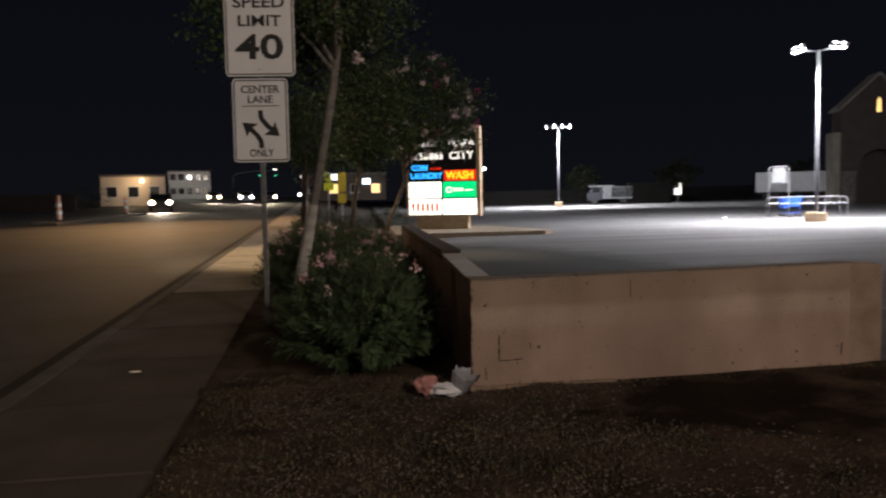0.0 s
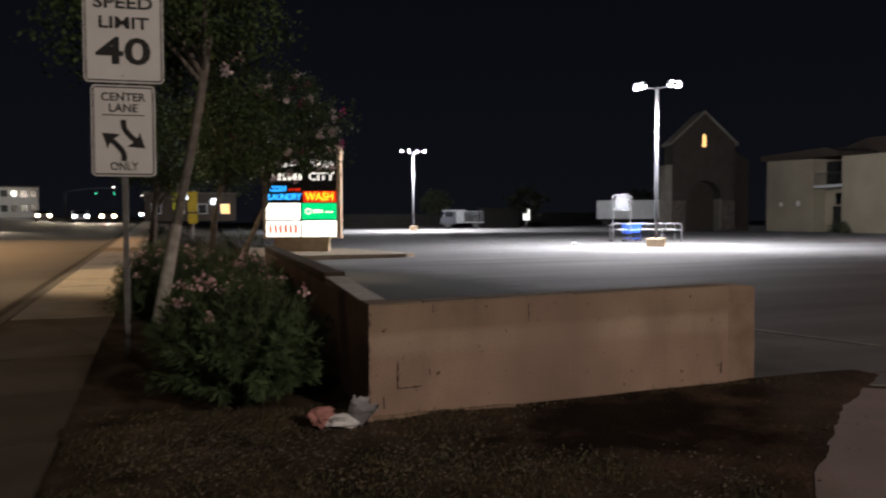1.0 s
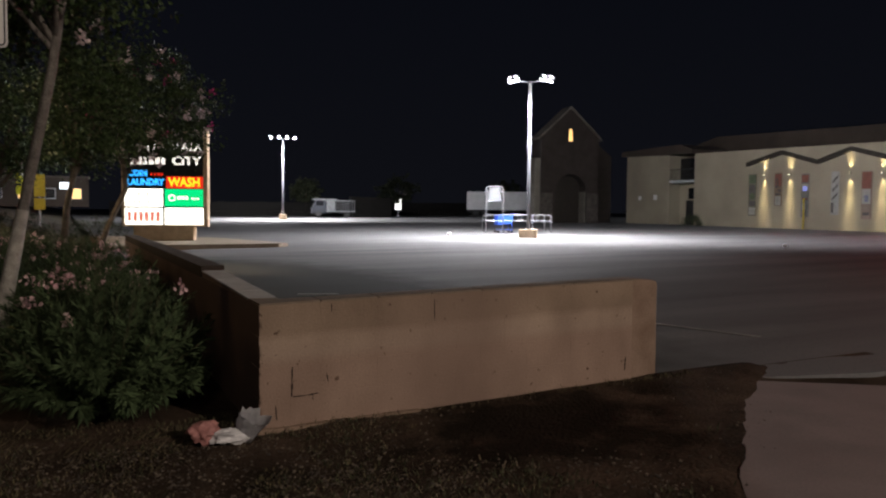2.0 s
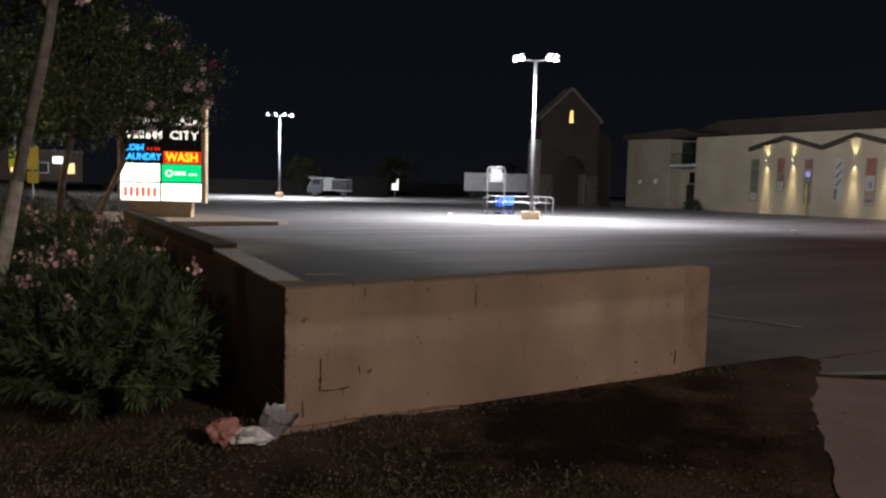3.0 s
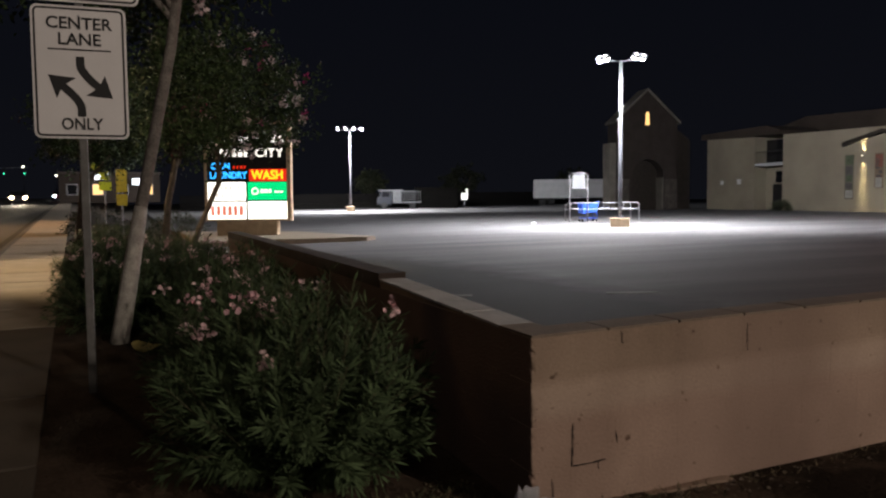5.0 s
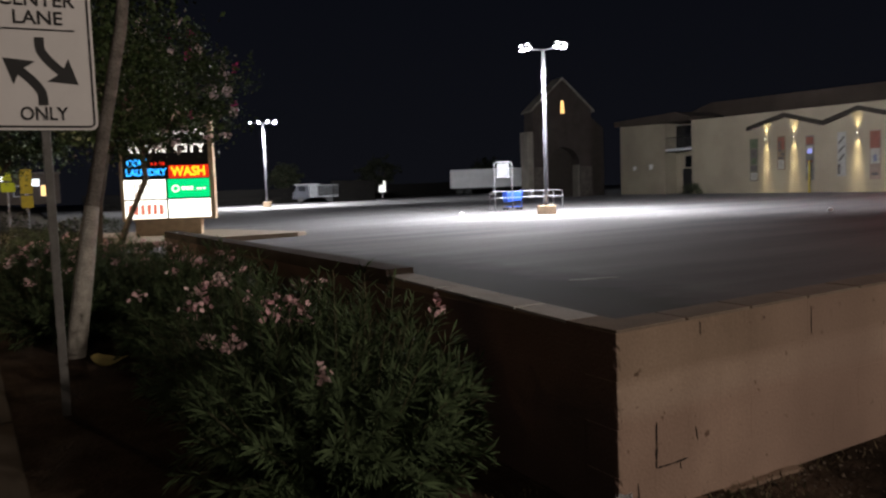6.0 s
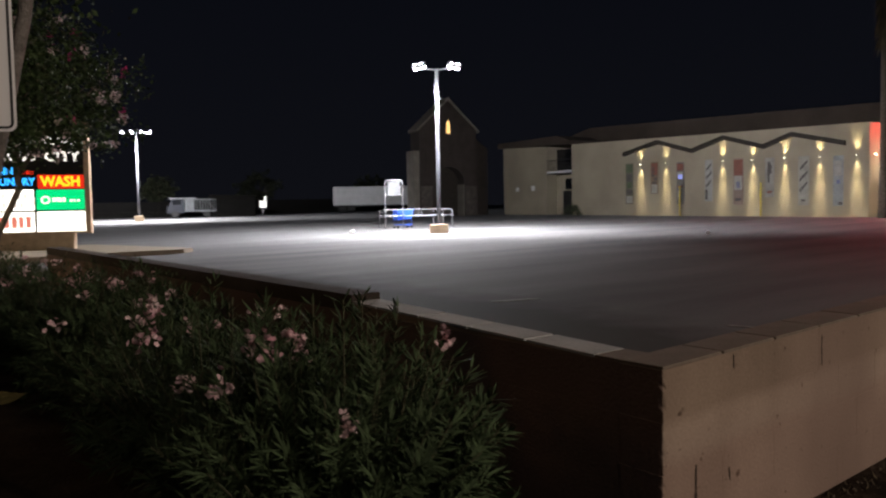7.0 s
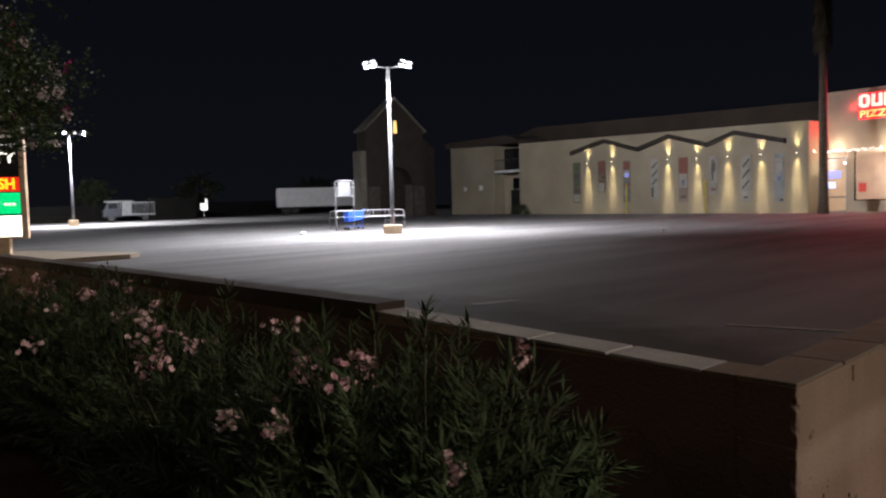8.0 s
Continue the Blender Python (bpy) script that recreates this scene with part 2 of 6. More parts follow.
M_leaf2 = material("tree_leaf", (0.072, 0.112, 0.045), 0.55, vary=0.5, scale=2, grain=10, bump=0.0, island=True, spec=0.15)
M_fluor = material("fluorescent_yellow", (0.62, 0.66, 0.03), 0.5, vary=0.1, scale=3, grain=60, bump=0.02)
M_hedge = material("hedge_leaf", (0.045, 0.060, 0.028), 0.6, vary=0.5, scale=3, grain=20, bump=0.0, island=True)
M_stem = material("green_stem", (0.09, 0.09, 0.045), 0.8, vary=0.4, grain=50, bump=0.1)
M_pink = material("pink_petal", (0.66, 0.36, 0.42), 0.6, vary=0.3, scale=6, grain=40, bump=0.0, tint=(0.80, 0.62, 0.62), island=True)
M_palepetal = material("pale_petal", (0.85, 0.70, 0.72), 0.6, vary=0.2, scale=6, grain=40, bump=0.0, island=True)
M_magenta = material("magenta_petal", (0.75, 0.06, 0.30), 0.6, vary=0.3, scale=6, grain=40, bump=0.0, island=True)
M_straw = material("dry_grass", (0.145, 0.115, 0.082), 0.9, vary=0.5, scale=2, grain=30, bump=0.0, tint=(0.09, 0.075, 0.035), island=True)
M_weed = material("weed_blades", (0.075, 0.078, 0.040), 0.8, vary=0.5, scale=2, grain=30, bump=0.0, island=True)
M_gravel = material("gravel", (0.155, 0.125, 0.104), 0.9, vary=0.5, scale=3, grain=40, bump=0.2, island=True)
M_board = material("weathered_board", (0.14, 0.145, 0.155), 0.6, vary=0.25, scale=3, grain=30, bump=0.05)
M_litterw = material("white_plastic", (0.75, 0.74, 0.76), 0.35, vary=0.12, scale=9, grain=50, bump=0.1)
M_litterp = material("pink_plastic", (0.55, 0.26, 0.24), 0.4, vary=0.3, scale=14, grain=60, bump=0.1)
M_blue = material("blue_plastic", (0.03, 0.10, 0.55), 0.4, vary=0.2, scale=6, grain=40, bump=0.05)
M_linew = material("worn_line_paint", (0.36, 0.36, 0.34), 0.8, vary=0.5, scale=5, grain=30, bump=0.1)
M_fence = material("dark_fence_wood", (0.008, 0.0075, 0.007), 0.9, vary=0.4, scale=2, grain=20, bump=0.1, spec=0.03)
M_orange = material("faded_orange_plastic", (0.68, 0.36, 0.25), 0.5, vary=0.2, grain=40, bump=0.05)
M_carglass = material("car_glass", (0.012, 0.013, 0.016), 0.08, vary=0.1, bump=0.0, spec=0.6)
M_glass = glass("window_glass")
M_yellow = material("yellow_paint", (0.65, 0.48, 0.05), 0.6, vary=0.25, grain=40, bump=0.05)
M_interior = material("shop_interior", (0.55, 0.45, 0.38), 0.8, vary=0.2, scale=1.5, grain=20, bump=0.05)

E_lamp = glow("lamp_lens", (0.95, 0.97, 1.0), 55)
E_panel = glow("lit_panel_white", (1.0, 0.95, 0.84), 2.2)
E_green = glow("lit_panel_green", (0.0, 0.40, 0.12), 1.7)
E_blue = glow("lit_letters_blue", (0.03, 0.38, 0.95), 1.9)
E_red = glow("lit_panel_red", (0.80, 0.03, 0.01), 0.75)
E_yell = glow("lit_letters_yellow", (1.0, 0.62, 0.02), 1.4)
E_redtx = glow("lit_letters_red", (0.72, 0.22, 0.16), 0.9)
E_faint = glow("lit_letters_faint", (0.80, 0.68, 0.60), 1.0)
E_letw = glow("lit_letters_white", (1.0, 0.95, 0.86), 1.3)
E_neonr = glow("neon_halo", (0.9, 0.015, 0.03), 1.0)
E_neonw = glow("neon_core", (1.0, 0.50, 0.42), 1.6)
E_neony = glow("neon_yellow", (1.0, 0.60, 0.16), 1.3)
E_warm = glow("warm_window", (1.0, 0.62, 0.22), 1.3)
E_sconce = glow("sconce_lens", (1.0, 0.90, 0.6), 8)
E_string = glow("string_light", (0.9, 0.95, 1.0), 2.6)
E_head = glow("headlight_warm", (1.0, 0.72, 0.42), 30)
E_headw = glow("headlight_white", (0.85, 0.92, 1.0), 22)
E_tail = glow("tail_light", (1.0, 0.03, 0.03), 6)
E_dot = glow("far_lamp", (1.0, 0.9, 0.75), 5)
E_tv = glow("lit_screen_blue", (0.35, 0.4, 1.0), 0.45)


# ---- mesh helpers ----
def box(bm, x0, y0, z0, x1, y1, z1, bevel=0.0):
    m = bmesh.ops.create_cube(bm, size=1)
    for v in m["verts"]:
        v.co = Vector(((x0 + x1) / 2 + v.co.x * (x1 - x0), (y0 + y1) / 2 + v.co.y * (y1 - y0), (z0 + z1) / 2 + v.co.z * (z1 - z0)))
    if bevel:
        es = {e for v in m["verts"] for e in v.link_edges}
        bmesh.ops.bevel(bm, geom=list(es), offset=bevel, segments=2, affect="EDGES", profile=0.6)
    return bm


def cyl(bm, a, b, r0, r1=None, seg=12, caps=True):
    a, b = Vector(a), Vector(b)
    d = b - a
    q = d.to_track_quat("Z", "Y").to_matrix().to_4x4()
    bmesh.ops.create_cone(bm, cap_ends=caps, segments=seg, radius1=r0, radius2=r0 if r1 is None else r1, depth=d.length, matrix=Matrix.Translation((a + b) / 2) @ q)
    return bm


def tube(bm, pts, radii, seg=8):
    """A bent tube through points, with one radius a point."""
    pts = [Vector(p) for p in pts]
    if not hasattr(radii, "__len__"):
        radii = [radii] * len(pts)
    rings = []
    for i, p in enumerate(pts):
        d = (pts[min(i + 1, len(pts) - 1)] - pts[max(i - 1, 0)]).normalized()
        u = d.orthogonal().normalized() if not rings else (last_u - d * last_u.dot(d)).normalized()
        last_u = u
        w = d.cross(u)
        rings.append([bm.verts.new(p + (u * math.cos(k * math.tau / seg) + w * math.sin(k * math.tau / seg)) * radii[i]) for k in range(seg)])
    for r, s in zip(rings, rings[1:]):
        for k in range(seg):
            f = bm.faces.new((r[k], r[(k + 1) % seg], s[(k + 1) % seg], s[k]))
            f.smooth = True
    bm.faces.new(rings[0][::-1])
    bm.faces.new(rings[-1])
    return bm


def prism(bm, outline, d0, d1, axis="y"):
    """A flat outline (two coordinates a corner) given depth along an axis."""
    def put(a, b, d):
        return {"y": (a, d, b), "x": (d, a, b), "z": (a, b, d)}[axis]
    lo = [bm.verts.new(put(a, b, d0)) for a, b in outline]
    hi = [bm.verts.new(put(a, b, d1)) for a, b in outline]
    bm.faces.new(lo)
    bm.faces.new(hi[::-1])
    for i in range(len(lo)):
        j = (i + 1) % len(lo)
        bm.faces.new((lo[j], lo[i], hi[i], hi[j]))
    bmesh.ops.recalc_face_normals(bm, faces=bm.faces[:])
    return bm


def B():
    return bmesh.new()


def finish(name, bm, mat):
    me = bpy.data.meshes.new(name)
    bm.to_mesh(me)
    bm.free()
    me.materials.append(mat)
    return new(name, me)


def part(name, bm, mat, parent, label="", at=None):
    ob = finish(name, bm, mat)
    ob.parent = parent
    if at is not None:
        ob.matrix_basis = at
    if label:
        ob["label"] = label
    return ob


def share(name, me, parent, at):
    """Another object on a mesh that already exists."""
    ob = new(name, me)
    ob.parent = parent
    ob.matrix_basis = at
    return ob


def root(name, m, label, category, group="", kind=""):
    ob = new(name)
    ob.empty_display_size = 0.2
    ob.matrix_basis = m
    return tagged(ob, label, category, group, kind)


def setting(name, bm, mat, label, category):
    return tagged(finish(name, bm, mat), label, category, kind="structure")


def letters(name, text, size, mat, parent, at, label="", depth=0.004, width=None, bold=0.0):
    c = bpy.data.curves.new(name, "FONT")
    c.body, c.size, c.extrude, c.align_x, c.align_y, c.offset = text, size, depth, "CENTER", "CENTER", bold
    c.resolution_u = 3
    tmp = bpy.data.objects.new(name, c)
    me = bpy.data.meshes.new_from_object(tmp)
    bpy.data.objects.remove(tmp)
    me.materials.clear()
    me.materials.append(mat)
    if width:
        xs = [v.co.x for v in me.vertices]
        k = width / (max(xs) - min(xs))
        for v in me.vertices:
            v.co.x *= k
    ob = new(name, me)
    ob.parent = parent
    ob.matrix_basis = at @ pose(0, 0, 0, 90)
    if label:
        ob["label"] = label
    return ob


def sheet(bm, xs, ys, zf, lift=0.0):
    rows = [[bm.verts.new((x, y, zf(x, y) + lift)) for x in xs] for y in ys]
    for r, s in zip(rows, rows[1:]):
        for i in range(len(xs) - 1):
            bm.faces.new((r[i], r[i + 1], s[i + 1], s[i]))
    return bm


def leaf_mesh(name, mat, base, tip, side, fold=0.25):
    """Many four-cornered folded leaves from arrays of base, tip and half-width vectors."""
    mid = base * 0.5 + tip * 0.5
    up = np.cross(tip - base, side)
    up /= np.linalg.norm(up, axis=1, keepdims=True) + 1e-9
    lift = up * np.linalg.norm(side, axis=1, keepdims=True) * fold
    v = np.stack([base, mid + side + lift, tip, mid - side + lift], 1).reshape(-1, 3)
    n = len(base)
    i = np.arange(n)[:, None] * 4
    f = np.concatenate([i + [0, 1, 2], i + [0, 2, 3]], 1).reshape(-1, 3)
    me = bpy.data.meshes.new(name)
    me.from_pydata(v.tolist(), [], f.tolist())
    me.materials.append(mat)
    return me


def mesh_part(name, me, parent, label=""):
    ob = new(name, me)
    ob.parent = parent
    if label:
        ob["label"] = label
    return ob


def unit(rng, n):
    v = rng.normal(size=(n, 3))
    return v / np.linalg.norm(v, axis=1, keepdims=True)


# ---- ground, street, pavement ----
gx = [-900, -400, -150, -60, -30, -22, -16, -12, -9, -7, -5, -4, -3.6, -3, -2.6, -2.2, -1.8, -1.4, -1, -0.6, -0.15, 0.2, 3, 8, 20, 40, 70, 150, 400, 900]
gy = [-300, -60, -30, -10, -6, -3, -1, 0, 2, 4, 6, 8, 11, 15, 20, 30, 45, 60, 90, 120, 160, 300, 1200]
bm = sheet(B(), gx, gy, ground_z, -0.16)
setting("ground", bm, M_far, "bare dry ground running out to the horizon", "ground")

# planting strip and verge, on top of the ground sheet
bm = B()


def on_apron(x, y, m=0.0):
    return x > 0.3 + m and (y < -2.04 and x > 0.5 + (y + 5) * 0.4 + m or y >= -2.04 and x > 1.98 + (y + 2.04) * 1.12 + m)


def apron_dip(x, y):
    """How far the dirt sinks away under the driveway, with a ragged border."""
    edge = 0.5 + (y + 5) * 0.25 if y < -3.2 else 0.95 + (y + 3.2) * 0.888 if y < -2.04 else 1.98 + (y + 2.04) * 1.12
    inside = x - edge - 0.06 - 0.10 * noise.noise((x * 2.3, y * 2.3, 7)) - 0.05 * noise.noise((x * 8, y * 8, 2))
    return 0.05 * min(1, max(0, inside / 0.25))


def verge_z(x, y):
    n = noise.noise((x * 0.9, y * 0.9, 0)) * 0.03 + noise.noise((x * 3, y * 3, 4)) * 0.012
    bank = 0.014 * min(max(x, 0), 3.4) * min(1, max(0, 1 + y / 0.7))
    return bank + ground_z(x, y) + n * (0.3 if y > 0.1 and x > 0 else 1 - 0.7 * min(1, max(0, x - 0.6))) - 0.008 + 0.012 * min(1, max(0, x - 0.6))


rows = []
for y in [k * 0.08 - 9 for k in range(125)] + [1.0 + k * 0.25 for k in range(81)]:
    a = edge_x(y) - 0.06
    xs = [a + (6.0 - a) * k / 90 for k in range(91)] if y < 0.05 else [a + (0.0 - a) * k / 90 for k in range(91)]
    rows.append([bm.verts.new((x, y, verge_z(x, y) - (0.05 if k == 0 else apron_dip(x, y)))) for k, x in enumerate(xs)])
for r, s in zip(rows, rows[1:]):
    for k in range(90):
        bm.faces.new((r[k], r[k + 1], s[k + 1], s[k])).smooth = True
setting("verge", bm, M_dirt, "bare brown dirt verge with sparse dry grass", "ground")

# street
bm = B()
rows = []
for y in [-60, -20, 0, 10, 20, 40, 70, 110, 160, 300]:
    e = edge_x(y) - 1.44
    rows.append([bm.verts.new((x, y, road_z(y) - 0.13)) for x in (e - 26, e - 12, e)])
for r, s in zip(rows, rows[1:]):
    for k in range(2):
        bm.faces.new((r[k], r[k + 1], s[k + 1], s[k]))
setting("road", bm, M_road, "dark asphalt street with several lanes", "road")

# pavement slabs
walkway = root("pavement", pose(0, 0, 0), "concrete pavement slabs along the street", "pavement", kind="structure")
slab = B()
box(slab, -0.64, -0.755, -0.1, 0.64, 0.755, 0.0, 0.008)
slab_ob = part("slab", slab, M_concrete, walkway, at=pose(0, 0, 0))
slab_me = slab_ob.data
near_me = slab_me.copy()
near_me.materials.clear()
near_me.materials.append(M_nearwalk)
first = True
for i in range(-7, 26):
    y = 0.77 + i * 1.53
    # picks the near slabs, which get the darker colour
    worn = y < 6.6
    m = pose(edge_x(y) - 0.65, y, road_z(y) + 0.003 * ((i * 7) % 3), math.degrees(math.atan(0.017)) if y > 0 else 0, 0, 3.4)
    if first:
        slab_ob.matrix_basis, first = m, False
        slab_ob.data = near_me
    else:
        share("slab", near_me if worn else slab_me, walkway, m)
far = B()
rows = []
for y in [40, 60, 90, 120, 160, 300]:
    e = edge_x(y)
    rows.append([far.verts.new((x, y, road_z(y))) for x in (e - 1.29, e)])
for r, s in zip(rows, rows[1:]):
    far.faces.new((r[0], r[1], s[1], s[0]))
setting("pavement_far", far, M_concrete, "concrete pavement going on along the street", "pavement")

kerb = root("kerb", pose(0, 0, 0), "worn concrete kerb between street and pavement", "kerb", kind="structure")
kb = B()
box(kb, -0.075, -1.0, -0.2, 0.075, 1.0, 0.012, 0.012)
k_ob = part("kerb_stone", kb, M_kerb, kerb)
for i in range(-6, 30):
    y = 1 + i * 2.01
    m = pose(edge_x(y) - 1.37, y, road_z(y), math.degrees(math.atan(0.017)) if y > 0 else 0, 0, 3.4)
    if i == -6:
        k_ob.matrix_basis = m
    else:
        share("kerb_stone", k_ob.data, kerb, m)

# dark strip that paints the kerb's shadow along the street's edge
bm = B()
rows = []
for y in [-20 + 2 * k for k in range(50)]:
    e = edge_x(y) - 1.445
    rows.append([bm.verts.new((x, y, road_z(y) - z)) for x, z in ((e - 0.34, 0.126), (e, 0.12))])
for r, q in zip(rows, rows[1:]):
    bm.faces.new((r[0], r[1], q[1], q[0]))
setting("gutter", bm, M_gutter, "dark gutter strip painted with the kerb's shadow", "gutter")

# parking lot
bm = B()
outline = [(0.2, 0.2), (3.3, 0.2), (3.32, -0.05), (5.2, -0.6), (75, -0.6), (75, 118), (0.2, 118)]
top = [bm.verts.new((x, y, lot_z(x, y))) for x, y in outline]
bot = [bm.verts.new((x, y, lot_z(x, y) - 0.1)) for x, y in outline]
bm.faces.new(top)
for i in range(len(top)):
    j = (i + 1) % len(top)
    bm.faces.new((top[j], top[i], bot[i], bot[j]))
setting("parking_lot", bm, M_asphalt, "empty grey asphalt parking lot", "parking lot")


def painted_line(x0, y0, x1, y1, w):
    bm = B()
    d = Vector((x1 - x0, y1 - y0)).normalized()
    nx, ny = -d.y * w / 2, d.x * w / 2
    pts = [(x0 - nx, y0 - ny), (x1 - nx, y1 - ny), (x1 + nx, y1 + ny), (x0 + nx, y0 + ny)]
    lo = [bm.verts.new((x, y, lot_z(x, y) + 0.003)) for x, y in pts]
    hi = [bm.verts.new((x, y, lot_z(x, y) + 0.009)) for x, y in pts]
    bm.faces.new(hi)
    for i in range(4):
        bm.faces.new((lo[i], lo[(i + 1) % 4], hi[(i + 1) % 4], hi[i]))
    return tagged(finish("parking_line", bm, M_linew), "faded white parking line on the asphalt", "parking line", "parking lines", "structure")


for args in ((5.2, 2.9, 5.75, 1.1, 0.1), (2.3, 7.2, 2.9, 6.95, 0.12), (4.7, 6.25, 5.4, 6.0, 0.12)):
    painted_line(*args)

# concrete apron by the wall's end
bm = B()
ap = [(3.92, -0.31), (1.98, -2.04), (0.95, -3.2), (0.5, -5.0), (0.6, -9), (7, -9), (7.5, -3.2), (4.6, -0.82)]
rough = []
for (x0, y0), (x1, y1) in zip(ap, ap[1:] + ap[:1]):
    k = max(1, int(math.hypot(x1 - x0, y1 - y0) / 0.06)) if min(x0, x1) < 3.0 and y0 > -8 else 1
    for i in range(k):
        x, y = x0 + (x1 - x0) * i / k, y0 + (y1 - y0) * i / k
        rough.append((x + 0.05 * noise.noise((x * 4, y * 4, 1)) + 0.012 * noise.noise((x * 17, y * 17, 3)), y + 0.012 * noise.noise((x * 13, y * 13, 6))))
ap = rough
top = [bm.verts.new((x, y, ground_z(x, y) + 0.005)) for x, y in ap]
low = [bm.verts.new((x, y, ground_z(x, y) - 0.15)) for x, y in ap]
bm.faces.new(top)
for i in range(len(ap)):
    j = (i + 1) % len(ap)
    bm.faces.new((top[i], low[i], low[j], top[j]))
bmesh.ops.recalc_face_normals(bm, faces=bm.faces[:])
setting("driveway", bm, M_apron, "pale concrete driveway apron beside the verge", "driveway")


# ---- low block wall ----
wall = root("wall_low", pose(0, 0, 0), "low tan painted concrete block wall around the lot", "wall", kind="structure")
RISE = 0.02
TILT = -math.degrees(math.atan(RISE))
core = B()
prism(core, [(0.006, -0.2), (3.0, -0.2), (3.0, 0.797 + 3 * RISE), (0.006, 0.797)], 0.006, 0.194)
box(core, 0.006, 0.194, -0.2, 0.194, 10.9, 0.797)
box(core, 0.008, 2.205, 0.797, 0.192, 10.9, 0.89)
prism(core, [(0.3, 0.79), (2.206, 0.79), (2.206, 0.848), (0.3, 0.799)], 0.008, 0.192, "x")
part("mortar", core, M_mortar, wall, "painted mortar joints")


def block_mesh(lx, ly, lz, mat=M_block, rough=0.0, seed=0):
    """A block; rough: how far its arrises are chipped."""
    bm = B()
    box(bm, 0, 0, 0, lx, ly, lz, 0 if rough else 0.0004)
    if rough:
        bmesh.ops.subdivide_edges(bm, edges=bm.edges[:], cuts=9, use_grid_fill=True)
        for v in bm.verts:
            near = sum(1 for c, top in ((v.co.x, lx), (v.co.y, ly), (v.co.z, lz)) if min(c, top - c) < 0.012)
            if near >= 2 and v.co.x < 0.012 and v.co.y < 0.012:
                p = v.co + Vector((seed * 3.7, 0, seed))
                k = max(0.0, noise.noise(p * 22) + 0.5 * noise.noise(p * 60) + 0.15) * rough
                v.co += Vector((k if v.co.x < lx / 2 else -k, k if v.co.y < ly / 2 else -k, 0))
    me = bpy.data.meshes.new("block")
    bm.to_mesh(me)
    bm.free()
    me.materials.append(mat)
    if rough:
        # corner faces towards the street take the shaded side's colour
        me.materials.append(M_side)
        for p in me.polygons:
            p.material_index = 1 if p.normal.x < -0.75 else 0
    return me


H = 0.2
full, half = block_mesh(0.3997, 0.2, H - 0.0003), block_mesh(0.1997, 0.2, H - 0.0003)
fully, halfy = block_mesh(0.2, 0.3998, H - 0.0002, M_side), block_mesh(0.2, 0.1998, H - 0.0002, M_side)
capf = block_mesh(0.2, 0.397, 0.102, M_capd)
wr = random.Random(4)
for c in range(4):
    z = c * H + 0.002
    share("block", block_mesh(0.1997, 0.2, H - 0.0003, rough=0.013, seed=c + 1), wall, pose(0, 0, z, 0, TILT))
    x = 0.2
    if c % 2:
        share("block", half, wall, pose(x, wr.uniform(0, 0.0008), z + RISE * x, 0, TILT))
        x = 0.4
    while x < 2.99:
        me = full if x + 0.39 < 3.0 else half
        share("block", me, wall, pose(x, wr.uniform(0, 0.0008), z + RISE * x, 0, TILT))
        x += 0.4 if me is full else 0.2
    y = 0.2 if c % 2 else 0.4
    if c % 2 == 0:
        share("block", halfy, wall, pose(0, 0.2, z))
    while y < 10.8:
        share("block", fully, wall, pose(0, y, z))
        y += 0.4
y = 2.2
while y < 10.7:
    share("cap_block", capf, wall, pose(0, y, 4 * H))
    y += 0.4


def tile_mesh(lx, ly, mat):
    bm = B()
    box(bm, 0, 0, 0, lx, ly, 0.014, 0.004)
    me = bpy.data.meshes.new("cap_tile")
    bm.to_mesh(me)
    bm.free()
    me.materials.append(mat)
    return me


pale, brown = tile_mesh(0.19, 0.388, M_tile), tile_mesh(0.392, 0.194, M_tile2)
for k in range(4):
    share("cap_tile", pale, wall, pose(0.004, 0.335 + k * 0.403, 0.8 + k * 0.0105 + wr.uniform(0, 0.002), 1.5, 0, wr.uniform(-0.4, 0.4)))
for k in range(8):
    x = 0.002 + k * 0.403 if k < 7 else 2.63
    share("cap_tile", brown, wall, pose(x, 0.003, 0.7992 + RISE * x + wr.uniform(0, 0.002), 0, TILT, wr.uniform(-0.3, 0.3)))
share("cap_tile", tile_mesh(0.19, 0.245, M_tile), wall, pose(0.004, 1.949, 0.843, 1.5))
share("cap_tile", tile_mesh(0.19, 0.13, M_tile2), wall, pose(0.004, 0.202, 0.8))
pier = B()
prism(pier, [(3.0, -0.2), (3.30, -0.2), (3.30, 0.815), (3.288, 0.842), (3.24, 0.857), (3.06, 0.870), (3.0, 0.868)], 0.0, 0.205)
bmesh.ops.subdivide_edges(pier, edges=[e for e in pier.edges if e.calc_length() > 0.15], cuts=7)
for v in pier.verts:
    v.co.x += 0.006 * noise.noise(v.co * 14)
    v.co.y += 0.012 + 0.16 * max(0, v.co.x - 3.03) * (1 if v.co.y < 0.1 else 0) + 0.005 * noise.noise(v.co * 11)
bmesh.ops.triangulate(pier, faces=pier.faces[:])
part("end_pier", pier, M_pier, wall, "darker rounded end pier")


